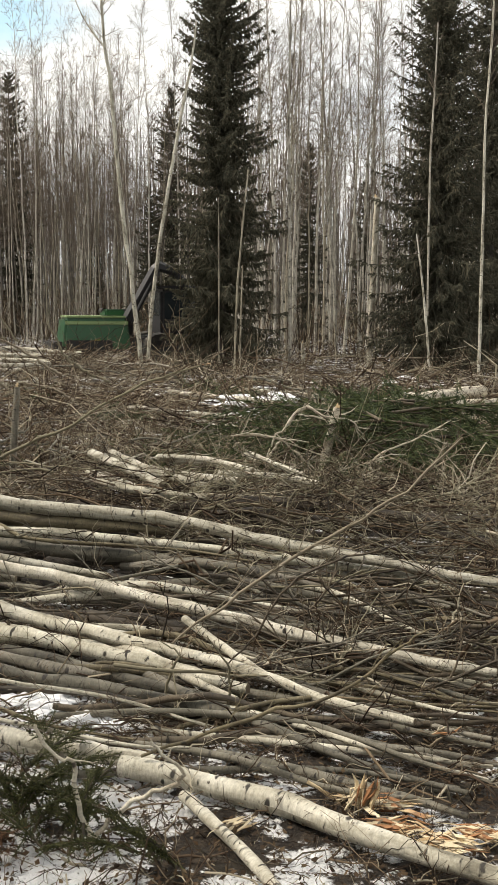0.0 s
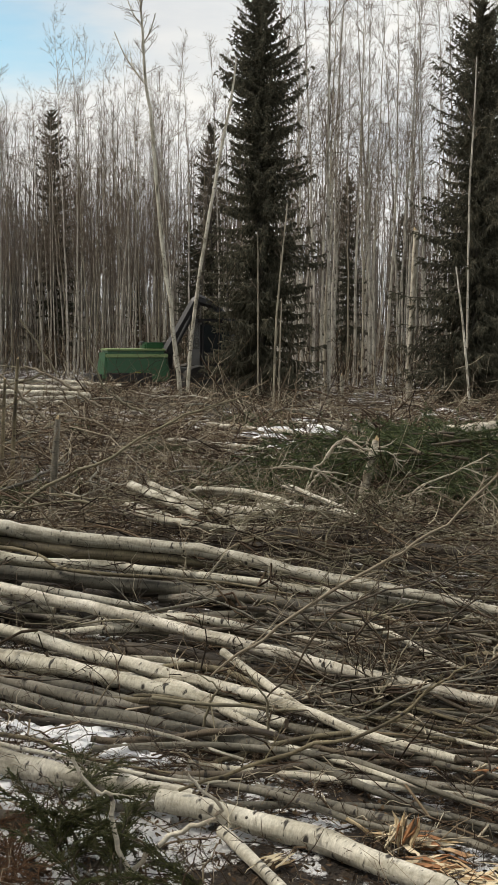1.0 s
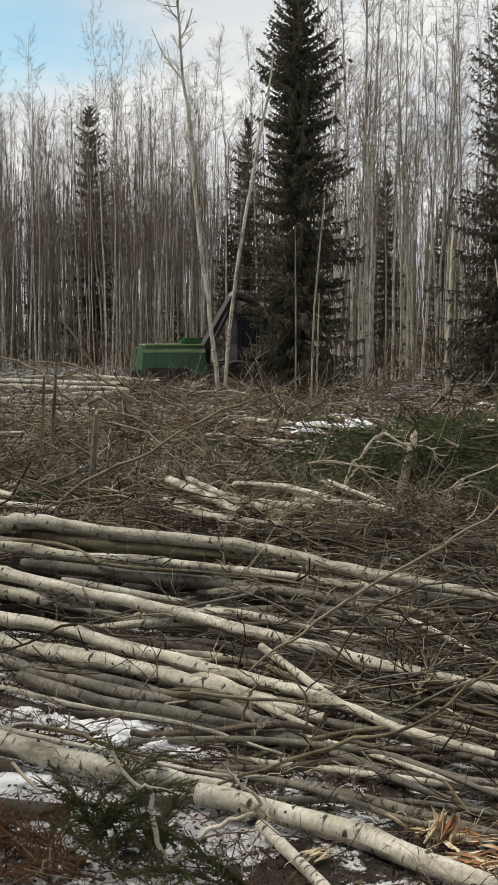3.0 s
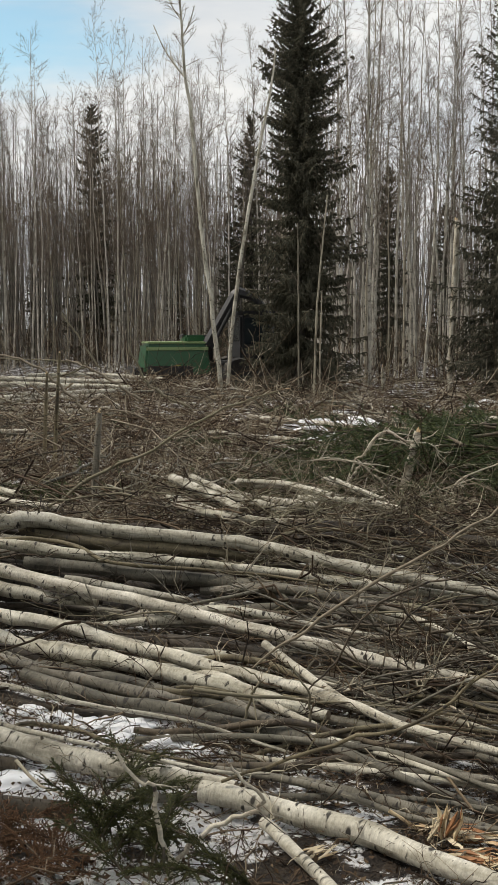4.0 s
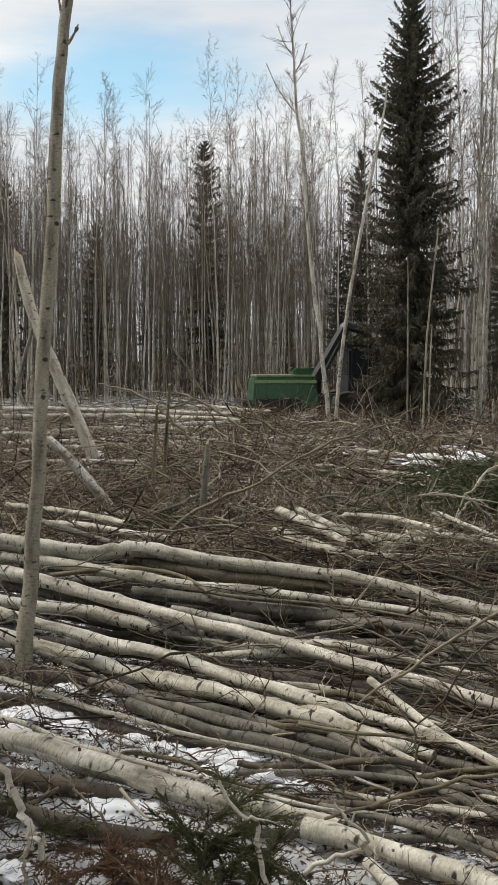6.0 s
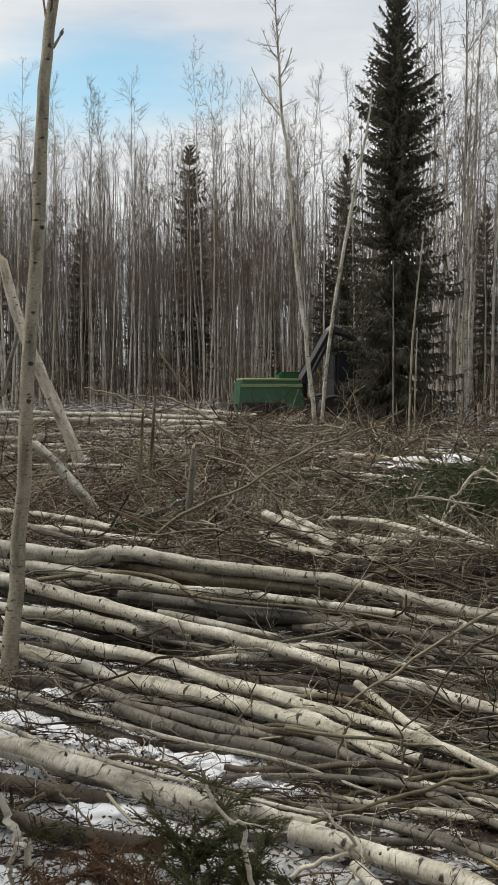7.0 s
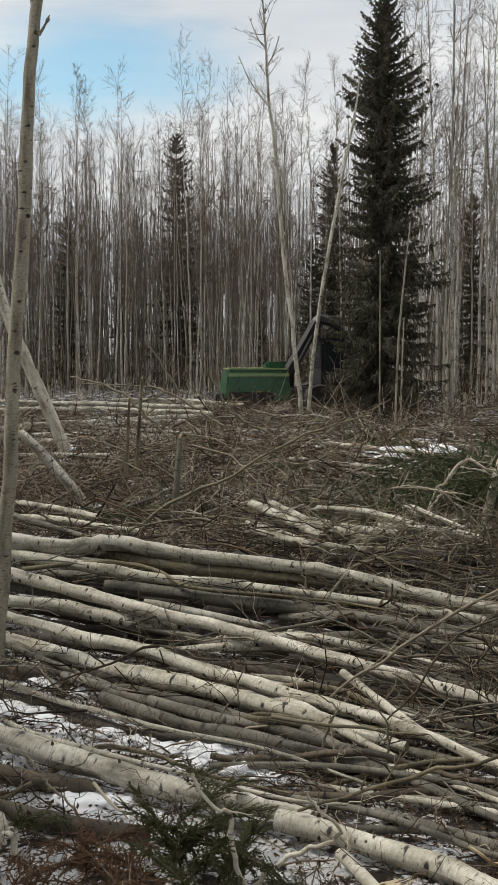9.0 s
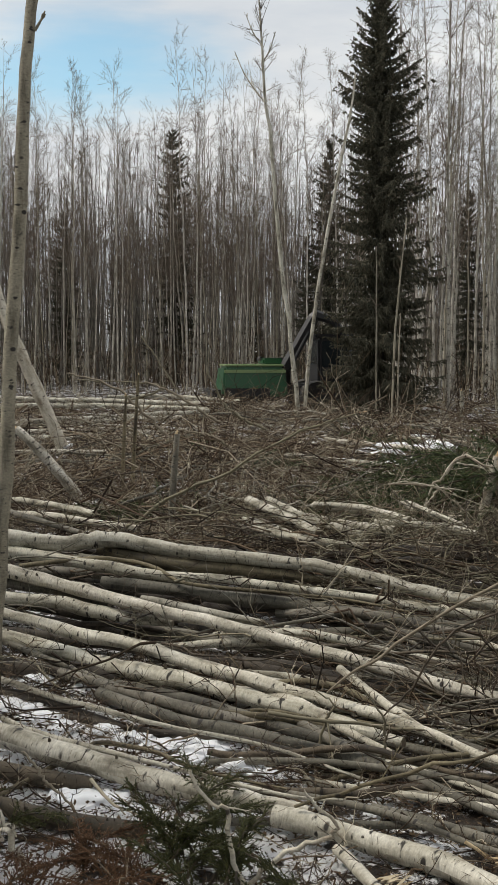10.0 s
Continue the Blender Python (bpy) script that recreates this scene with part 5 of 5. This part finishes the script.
branch([(-0.652, 4.45, 0.052, 0.011), (-0.561, 4.45, 0.177, 0.011), (-0.478, 4.45, 0.248, 0.011), (-0.384, 4.45, 0.292, 0.011), (-0.288, 4.45, 0.326, 0.01), (-0.26, 4.45, 0.387, 0.008), (-0.348, 4.45, 0.457, 0.007), (-0.394, 4.45, 0.511, 0.006)], "curved pale branch over the snow", 4, 57, BARK_PALE, l0=0.05, l1=0.2)
branch([(-1.903, 4.6, 0.578, 0.016), (-1.826, 4.6, 0.43, 0.017), (-1.776, 4.6, 0.293, 0.019), (-1.686, 4.6, 0.159, 0.017), (-1.623, 4.6, -0.041, 0.016)], "crooked pale branch standing out of the snow", 4, 58, BARK_PALE, l0=0.05, l1=0.2)
TWISTED = "pale twisted branch over the spruce boughs"
branch([(0.208, 13.4, 0.38, 0.0098), (0.315, 13.4, 0.728, 0.0119), (0.402, 13.4, 0.803, 0.0119), (0.528, 13.4, 1.007, 0.0119), (0.708, 13.4, 1.081, 0.0091), (0.895, 13.4, 0.987, 0.0091), (1.262, 13.4, 0.921, 0.0091), (1.309, 13.4, 0.799, 0.007), (1.444, 13.4, 0.651, 0.0049)], TWISTED, 10, 59, BARK_PALE, l0=0.12, l1=0.35)
branch([(0.599, 13.5, 0.99, 0.0098), (0.835, 13.5, 0.957, 0.0098), (1.036, 13.5, 0.978, 0.0098), (1.256, 13.5, 1.039, 0.0049)], TWISTED, 7, 60, BARK_PALE, l0=0.2, l1=0.5)
branch([(-0.074, 13.2, 0.542, 0.0189), (0.205, 13.2, 0.449, 0.0189), (0.498, 13.2, 0.316, 0.0189), (0.704, 13.2, 0.089, 0.014)], TWISTED, 6, 68, BARK_PALE, l0=0.1, l1=0.4)
branch([(0.714, 13.0, -0.011, 0.0161), (0.966, 13.0, 0.21, 0.0161), (1.361, 13.0, 0.305, 0.014), (1.474, 13.0, 0.53, 0.0112), (1.876, 13.0, 0.735, 0.0091), (2.249, 13.0, 0.919, 0.007)], TWISTED, 12, 69, BARK_PALE, l0=0.1, l1=0.35)
branch([(1.111, 13.1, 0.209, 0.0112), (1.372, 13.1, 0.244, 0.0112), (1.899, 13.1, 0.154, 0.0112), (2.412, 13.1, 0.018, 0.0091)], TWISTED, 8, 70, BARK_PALE, l0=0.1, l1=0.35)
branch([(0.33, 13.5, 0.758, 0.007), (0.555, 13.5, 0.553, 0.0098), (0.793, 13.5, 0.342, 0.007), (0.942, 13.5, 0.178, 0.007)], TWISTED, 8, 71, BARK_PALE, l0=0.2, l1=0.5)
branch([(-0.209, 13.3, 0.745, 0.007), (-0.008, 13.3, 0.78, 0.007), (0.326, 13.3, 0.733, 0.0091), (0.725, 13.3, 0.681, 0.0049)], TWISTED, 8, 72, BARK_PALE, l0=0.15, l1=0.4)
branch([(-0.198, 12.6, -0.076, 0.0112), (0.374, 12.6, 0.284, 0.0112), (1.067, 12.6, 0.448, 0.0091), (1.627, 12.6, 0.643, 0.0063)], TWISTED, 10, 73, BARK_PALE, l0=0.1, l1=0.35)
branch([(-4.286, 24.0, 1.928, 0.018), (-4.0, 24.0, 1.32, 0.024), (-3.539, 24.0, 0.893, 0.03), (-2.99, 24.0, 0.649, 0.03)], "pale bent sapling over the brush", 5, 61, l0=0.1, l1=0.3)
branch([(-7.157, 30.0, 2.752, 0.023), (-6.558, 30.0, 1.84, 0.023), (-6.137, 30.0, 1.23, 0.023)], "thin pale leaning stick", 2, 62, l0=0.05, l1=0.2)
branch([(-6.642, 26.0, 1.111, 0.027), (-5.692, 26.0, 1.506, 0.02), (-7.846, 26.0, 1.645, 0.013)], "thin bare branch over the brush", 4, 63)
branch([(-0.483, 6.2, -0.017, 0.008), (-0.434, 6.2, 0.216, 0.008), (-0.385, 6.2, 0.316, 0.006), (-0.513, 6.2, 0.412, 0.003)], "short crooked twig between logs", 4, 64)
branch([(-0.131, 6.0, -0.063, 0.008), (-0.094, 6.0, 0.162, 0.008), (-0.106, 6.0, 0.321, 0.006), (-0.217, 6.0, 0.478, 0.003)], "short crooked twig between logs", 4, 65)
branch([(0.739, 12.0, 0.09, 0.015), (1.29, 12.0, 0.125, 0.015), (1.833, 12.0, 0.439, 0.015), (2.306, 12.0, 0.934, 0.009)], "thin dark branch arching over the brush", 10, 66, BARK_WET)
branch([(1.022, 12.5, 0.162, 0.016), (1.658, 12.5, 0.231, 0.016), (2.163, 12.5, 0.363, 0.016), (2.448, 12.5, 0.417, 0.01)], "thin dark branch arching over the brush", 10, 67, BARK_WET)

branch([(-6.492, 21.0, 1.896, 0.016), (-5.587, 21.0, 1.64, 0.022), (-4.968, 21.0, 1.136, 0.027), (-4.539, 21.0, 0.718, 0.027)], "long pale branch arching over the brush", 5, 161, TWIG_GREY, l0=0.05, l1=0.2)
branch([(-5.201, 22.0, 1.714, 0.017), (-4.556, 22.0, 1.47, 0.023), (-3.916, 22.0, 1.047, 0.028), (-3.665, 22.0, 0.926, 0.028)], "long pale branch arching over the brush", 5, 162, TWIG_GREY, l0=0.05, l1=0.2)
branch([(-3.682, 18.0, 1.03, 0.014), (-3.167, 18.0, 0.953, 0.018), (-2.803, 18.0, 0.727, 0.023)], "pale branch over the brush", 4, 163, TWIG_GREY, l0=0.1, l1=0.3)
branch([(-5.333, 16.5, 1.026, 0.017), (-4.889, 16.5, 1.058, 0.017), (-4.536, 16.5, 0.959, 0.017), (-4.256, 16.5, 0.86, 0.013)], "pale branch over the brush", 4, 164, TWIG_GREY, l0=0.1, l1=0.3)
branch([(0.334, 14.0, 0.396, 0.01), (0.524, 14.0, 0.576, 0.014), (0.247, 14.0, 0.655, 0.014), (-0.169, 14.0, 0.661, 0.011), (-0.251, 14.0, 0.525, 0.011)], "crooked pale branch in the brush", 6, 165, TWIG_GREY, l0=0.1, l1=0.3)
branch([(0.446, 13.8, 0.751, 0.017), (0.592, 13.8, 0.961, 0.017), (0.725, 13.8, 1.045, 0.017), (0.955, 13.8, 0.925, 0.014), (1.063, 13.8, 0.913, 0.014)], "crooked pale branch in the brush", 8, 166, BARK_PALE, l0=0.12, l1=0.35)
branch([(0.454, 13.6, 0.706, 0.017), (0.309, 13.6, 0.553, 0.017), (0.211, 13.6, 0.359, 0.02)], "crooked pale branch in the brush", 5, 167, BARK_PALE, l0=0.1, l1=0.3)
branch([(-1.675, 4.55, 0.248, 0.011), (-1.727, 4.55, 0.204, 0.011), (-1.761, 4.55, 0.125, 0.01), (-1.755, 4.55, -0.017, 0.01)], "forked pale branch standing out of the snow", 2, 168, BARK_PALE, l0=0.05, l1=0.15)
branch([(-1.755, 4.9, 0.446, 0.005), (-1.692, 4.9, 0.391, 0.007), (-1.652, 4.9, 0.323, 0.007), (-1.598, 4.9, 0.278, 0.007), (-1.522, 4.9, 0.208, 0.005)], "thin pale branch bent over the snow", 3, 169, TWIG_GREY, l0=0.05, l1=0.2)


# ---- spruce boughs on the ground ----
def bough(x, y, z, heading, length, seed, name="spruce_bough", mat=None, label="cut green spruce bough heaped in the brush", fine=1.0, tilt=0.12, thick=(28, 22)):
    rng = np.random.default_rng(seed)
    ob = new(name)
    ob.matrix_basis = pose(x, y, z, 0, -math.degrees(tilt), heading)
    tagged(ob, label, "branch", "cut spruce boughs")
    t = np.linspace(0, 1, 7)
    axis = np.stack([length * t, 0.1 * length * rng.normal() * t ** 2, length * (0.25 * t - 0.3 * t ** 2)], 1)
    part_of("stem", Geo().tubes(axis[None], np.linspace(0.018, 0.005, 7)[None] * fine, 6).mesh("stem", BARK_WET), ob)
    s, _ = grow(axis[None], thick[0], rng, 0.22, 0.45, 0.6, 0, 4, 0.05, 0.12, 0.12, 0.35)
    g = Geo().tubes(s, taper(len(s), 4, 0.005 * fine, 0.5), 3)
    n, _ = grow(s, thick[1], rng, 0.10, 0.24, 0.6, 0, 2, 0.03, 0.1, 0, 0.7)
    g.tubes(n, taper(len(n), 2, 0.0062 * fine, 0.35), 3)
    part_of("needles", g.mesh("needles", mat or NEEDLE_FRESH), ob, "green needled shoots")
    return ob


def lay_boughs():
    rng = np.random.default_rng(71)
    kinds = [bough(0, 20, 0.3, 0, 1.6, s) for s in (1, 2, 3)]
    spots = []
    for i in range(112):
        # a long heap that ends against the far stack
        u, v = rng.uniform(0, 1), rng.normal(0, 1)
        az, d = -11 + 12.5 * u + rng.normal(0, 0.8), max(13.6, 15.4 + 1.2 * v)
        top = 0.92 * math.exp(-((u - 0.25) / 0.42) ** 2) + 0.12
        spots.append((-d * math.sin(radians(az)), d * math.cos(radians(az)), rng.uniform(0.1, 1) * top))
    for i in range(14):
        az, d = rng.uniform(-8, -1), rng.uniform(17, 19.5)
        spots.append((-d * math.sin(radians(az)), d * math.cos(radians(az)), rng.uniform(0.3, 0.6)))
    for i in range(16):
        az, d = rng.uniform(-3, 14), rng.uniform(13, 30)
        spots.append((-d * math.sin(radians(az)), d * math.cos(radians(az)), rng.uniform(0.1, 0.35)))
    for i, (x, y, z) in enumerate(spots):
        m = pose(x, y, z, rng.normal(0, 8), rng.normal(2, 4), rng.uniform(0, 360))
        ob = kinds[i] if i < 3 else copy_thing(kinds[i % 3], m)
        ob.matrix_basis = m
        ob.scale = (rng.uniform(0.9, 1.35),) * 3


lay_boughs()
near = [(-0.972, 4.918, 0.1, 0.0), (-0.992, 4.575, 0.1, 0.0), (-0.911, 5.179, 0.1, 0.0), (-0.629, 4.598, 0.1, 0.0), (-0.453, 4.309, 0.1, 0.0), (-2.043, 5.176, 0.1, 0.0), (-1.844, 4.863, 0.1, 0.0), (-1.062, 5.038, 0.1, 0.0), (-0.668, 4.367, 0.1, 0.0), (-0.794, 4.287, 0.1, 0.0), (-1.998, 4.916, 0.1, 0.0)]
for i, at in enumerate(near):
    bough(at[0], at[1], at[2], 57 * i, 0.42, 80 + i, mat=NEEDLE_NEAR, label="small green spruce bough on the snow", fine=0.4, tilt=0.4, thick=(38, 26))
for i, at in enumerate([(-1.037, 4.846, 0.05, 0.0), (-0.974, 4.793, 0.05, 0.0), (-0.929, 4.824, 0.05, 0.0), (-0.866, 4.688, 0.05, 0.0), (-1.051, 4.731, 0.05, 0.0), (-0.802, 4.534, 0.05, 0.0), (-0.731, 4.39, 0.05, 0.0), (-0.711, 4.489, 0.05, 0.0), (-0.337, 4.276, 0.05, 0.0), (-0.281, 4.28, 0.05, 0.0), (-0.965, 4.682, 0.05, 0.0), (-0.908, 4.579, 0.05, 0.0)]):
    bough(at[0], at[1], at[2], 150 + 47 * i, 0.38, 180 + i, mat=NEEDLE_NEAR, label="small spruce sprig standing out of the snow", fine=0.4, tilt=0.8, thick=(34, 24))
litter = [(-1.319, 4.332, 0.06, 0.0), (-1.181, 4.439, 0.06, 0.0), (-1.05, 4.498, 0.06, 0.0), (-1.307, 4.639, 0.06, 0.0), (-1.505, 4.32, 0.06, 0.0), (-1.473, 4.522, 0.06, 0.0), (-1.065, 4.255, 0.06, 0.0), (-0.901, 4.359, 0.06, 0.0), (-1.728, 4.612, 0.06, 0.0), (-1.668, 4.31, 0.06, 0.0), (-1.337, 4.479, 0.06, 0.0), (-1.208, 4.645, 0.06, 0.0)]
for i, at in enumerate(litter):
    bough(at[0], at[1], at[2], 83 * i, 0.4, 120 + i, "dead_bough", NEEDLE_DEAD, "rust-brown dead spruce bough on the ground", 0.32, 0.35, (40, 22))


def root_clump(x, y, size, seed):
    """A torn clump of soil with roots sticking out of it."""
    rng = np.random.default_rng(seed)
    ob = tagged(new("root_clump"), "torn brown clump of soil and roots", "roots")
    ob.location = (x, y, 0.0)
    bm = bmesh.new()
    bmesh.ops.create_icosphere(bm, subdivisions=4, radius=size)
    for v in bm.verts:
        q = v.co * (3.0 / size)
        v.co *= 1 + 0.35 * noise.noise(q) + 0.18 * noise.noise(q * 3.1)
        v.co.z *= 0.42
    part("soil", bm, SOIL, ob, "dark crumbly soil")
    for i in range(70):
        a, e = rng.uniform(0, 6.283), rng.uniform(0.0, 1.2)
        d = np.array([math.cos(a) * math.cos(e), math.sin(a) * math.cos(e), math.sin(e) * 0.55])
        t = np.linspace(0.5, rng.uniform(1.2, 1.8), 6)[:, None]
        line = d * t * size + np.cumsum(rng.normal(0, 0.06 * size, (6, 3)), axis=0)
        part_of("root", Geo().tubes(line[None], rng.uniform(0.002, 0.007) * np.linspace(1, 0.3, 6)[None], 5).mesh("root", NEEDLE_DEAD), ob)
    return ob


CLUMPS = [(-1.175, 4.46, 0.0, 0.0), (-1.507, 4.25, 0.0, 0.0), (-4.45, 16.602, 0.0, 0.0)]
root_clump(CLUMPS[0][0], CLUMPS[0][1], 0.22, 1)
root_clump(CLUMPS[1][0], CLUMPS[1][1], 0.2, 2)
root_clump(CLUMPS[2][0], CLUMPS[2][1] - 1.0, 0.42, 3)


# ---- torn and splintered wood ----
def splinters(at, label, count, size, seed, heading, name="splintered_wood", up=0.12):
    rng = np.random.default_rng(seed)
    ob = new(name)
    ob.matrix_basis = pose(at[0], at[1], at[2], 0, 0, heading)
    tagged(ob, label, "split wood", "torn wood")
    for i in range(count):
        ln = size * rng.uniform(0.35, 1.0)
        a, e = rng.normal(0, 0.35), rng.normal(up, 0.22)
        d = np.array([math.cos(a) * math.cos(e), math.sin(a) * math.cos(e), math.sin(e)])
        c = rng.normal(0, 1, 3) * np.array([0.35, 0.16, 0.05]) * size * (1 if up < 1 else 0.3) + np.array([0, 0, 0.08 * size])
        w = ln * rng.uniform(0.02, 0.08)
        t = np.array([-0.5, -0.2, 0.2, 0.5])[:, None]
        part_of("splinter", Geo().tubes((c + d * t * ln + rng.normal(0, 0.02 * size, (4, 3)))[None], np.array([[0.15, 0.8, 1.0, 0.05]]) * w, 4).mesh("splinter", (WOOD, WOOD_PALE, WOOD_PALE, WOOD_RUST, WOOD_OLD)[int(rng.integers(0, 5))], False), ob)
    return ob


TORN = [(0.581, 4.804, 0.081, 0.0), (0.639, 4.563, 0.079, 0.0), (0.83, 4.416, 0.078, 0.0), (0.991, 4.516, 0.079, 0.0), (1.011, 5.629, 0.088, 0.0), (-0.049, 4.579, 0.079, 0.0), (0.281, 4.225, 0.076, 0.0)]
splinters(TORN[0], "torn orange-yellow birch wood with long splinters", 44, 0.22, 101, -30)
splinters(TORN[1], "torn pale wood chips beside the log", 54, 0.19, 102, -20)
splinters(TORN[2], "torn pale wood chips beside the log", 54, 0.19, 103, -35)
splinters(TORN[3], "torn reddish wood chips beside the log", 46, 0.18, 104, -25)
splinters(TORN[4], "fresh yellow broken end of a pole", 9, 0.12, 105, -10)
splinters(TORN[5], "yellow sawdust and chips on the snow", 14, 0.14, 106, 30)
upright = [(0.512, 4.75, 0.131, 0.0)][0]
splinters(upright, "upright ragged shards of torn yellow wood", 18, 0.22, 108, -20, up=1.25)
shard = [(0.281, 4.9, 0.142, 0.009), (0.425, 4.9, 0.049, 0.01), (0.582, 4.9, -0.073, 0.008)]
snag(shard, "long pale split sliver of wood", "wood_shard", WOOD, 2)
slab = [(0.522, 4.85, 0.099, 0.02), (0.625, 4.85, 0.046, 0.038), (0.716, 4.85, -0.007, 0.031)]
snag(slab, "split reddish slab of torn wood", "wood_shard", WOOD_RUST, 3)
knot = [(-0.975, 23.0, 1.077, 0.0), (-0.594, 23.0, 1.007, 0.0)]
splinters(knot[0], "torn yellow butt of a broken stem", 7, 0.22, 107, 0)


# ---- forestry machine ----
def shaped(sx, sy, sz, bevel, cut=None):
    bm = bmesh.new()
    bmesh.ops.create_cube(bm, size=1)
    for v in bm.verts:
        v.co = Vector((v.co.x * sx, v.co.y * sy, v.co.z * sz))
        if cut:
            cut(v)
    bmesh.ops.bevel(bm, geom=bm.edges[:], offset=bevel, segments=2, affect="EDGES")
    return bm


def moved(bm, x, y, z, ry=0.0):
    bmesh.ops.transform(bm, matrix=pose(x, y, z, 0, ry, 0), verts=bm.verts[:])
    return bm


def wheel_ring(r, half, hole, sides=28):
    bm = bmesh.new()
    prof = [(hole, -half * 0.8), (r * 0.93, -half), (r, -half * 0.7), (r, half * 0.7), (r * 0.93, half), (hole, half * 0.8)]
    rings = []
    for i in range(sides):
        a = i / sides * 2 * math.pi
        lug = 1.0 + (0.035 if i % 2 else 0)
        rings.append([bm.verts.new((q * (lug if q > hole else 1) * math.cos(a), w, q * (lug if q > hole else 1) * math.sin(a))) for q, w in prof])
    for i in range(sides):
        for j in range(len(prof)):
            bm.faces.new((rings[i][j], rings[(i + 1) % sides][j], rings[(i + 1) % sides][(j + 1) % 6], rings[i][(j + 1) % 6]))
    return bm


def arm(name, parent, points, sides=6, mat=None):
    p = np.array(points, float)
    return part_of(name, Geo().tubes(p[None, :, :3], p[None, :, 3], sides).mesh(name, mat or BLACK, False), parent)


def harvester(x, y, heading):
    ob = new("forest_harvester")
    ob.matrix_basis = pose(x + 0.5, y, 0, 0, 0, heading)
    tagged(ob, "dirty green forestry harvester with black crane and yellow head", "harvester")

    def slope(v):
        if v.co.z > 0:
            v.co.x *= 0.90
            v.co.y *= 0.80
    body = part("engine_cover", moved(shaped(2.55, 2.0, 1.15, 0.09, slope), 0.25, 0, 1.22), GREEN, ob, "green painted engine cover")
    part("top_panel", moved(shaped(2.25, 1.55, 0.08, 0.03), 0.25, 0, 1.82), GREEN_TOP, body, "pale dusty top panel")
    part("side_stripe", moved(shaped(2.35, 0.03, 0.12, 0.01), 0.25, -0.87, 1.60), GREEN_TOP, body, "pale band along the cover")
    part("warning_plate", moved(shaped(0.22, 0.03, 0.12, 0.01), 0.25, -1.0, 0.92), YELLOW, body, "yellow plate")
    part("exhaust_pipe", moved(wheel_ring(0.09, 0.3, 0.05, 12), 0.7, 0.5, 2.05), BLACK, body)
    part("raised_cover", moved(shaped(0.8, 1.1, 0.3, 0.08), 1.05, 0.2, 1.95), GREEN, body, "green raised cover behind the hood")
    part("lower_grille", moved(shaped(1.7, 0.04, 0.34, 0.02), -0.05, -1.02, 0.80), BLACK, body, "black louvred grille")
    part("rear_bumper", moved(shaped(0.3, 2.4, 0.4, 0.05), -1.25, 0, 0.72), BLACK, ob)
    part("rear_frame", moved(shaped(2.6, 1.2, 0.45, 0.06), 0, 0, 0.68), BLACK, ob)
    part("joint", moved(shaped(0.8, 0.7, 0.6, 0.08), 1.5, 0, 0.85), BLACK, ob)
    part("front_frame", moved(shaped(3.0, 1.3, 0.55, 0.08), 3.6, 0, 0.85), BLACK, ob)

    def rake(v):
        if v.co.z > 0 and v.co.x > 0:
            v.co.x -= 0.25
    cab = part("cab", moved(shaped(1.5, 1.7, 1.75, 0.1, rake), 3.5, 0.3, 2.0), BLACK, ob, "black cab frame")
    part("side_window", moved(shaped(1.0, 0.04, 1.0, 0.04), 3.4, -0.55, 2.25), GLASS, cab, "dark glass")
    part("side_window", moved(shaped(1.0, 0.04, 1.0, 0.04), 3.4, 1.15, 2.25), GLASS, cab, "dark glass")
    part("rear_window", moved(shaped(0.04, 1.3, 0.9, 0.04), 2.76, 0.3, 2.3), GLASS, cab, "dark glass")
    part("cab_roof", moved(shaped(1.6, 1.8, 0.14, 0.05), 3.4, 0.3, 2.93), BLACK, cab)
    for wx, wy in ((-0.35, -0.58), (-0.35, 0.58), (2.55, -1.05), (2.55, 1.05), (3.95, -1.05), (3.95, 1.05)):
        w = part("wheel", moved(wheel_ring(0.62, 0.3, 0.34), wx, wy, 0.62), RUBBER, ob, "muddy lugged tyre")
        part("rim", moved(wheel_ring(0.35, 0.22, 0.06, 16), wx, wy, 0.62), BLACK, w, "muddy black rim")
    arm("crane_pillar", ob, [(1.5, 0, 0.9, 0.30), (1.5, 0, 1.5, 0.30), (1.55, 0, 2.1, 0.22)], 10)
    arm("main_boom", ob, [(1.5, -0.35, 1.7, 0.24), (2.0, -0.45, 2.6, 0.22), (2.55, -0.55, 3.6, 0.22), (2.7, -0.55, 3.8, 0.16)])
    arm("outer_boom", ob, [(2.6, -0.55, 3.75, 0.20), (3.3, -0.75, 3.5, 0.16), (4.0, -0.95, 2.5, 0.12)])
    arm("boom_cylinder", ob, [(1.75, -0.65, 1.9, 0.07), (2.1, -0.7, 2.6, 0.07), (2.35, -0.7, 3.1, 0.05)], 8, BLACK)
    head = arm("harvester_head", ob, [(4.0, -0.95, 2.5, 0.10), (4.02, -0.97, 2.2, 0.26), (4.05, -1.0, 1.7, 0.32), (4.1, -1.0, 1.3, 0.20)], 7, BLACK)
    part("head_cover", moved(shaped(0.38, 0.40, 0.42, 0.08), 4.1, -1.2, 2.05, 20), YELLOW, head, "yellow painted cover")
    part("feed_roller", moved(wheel_ring(0.22, 0.12, 0.06, 14), 3.8, -1.2, 1.55), BLACK, head)
    return ob


SPOT = [(-6.636, 42.5, 0.495, 0.0)][0]
harvester(SPOT[0], SPOT[1], 18)
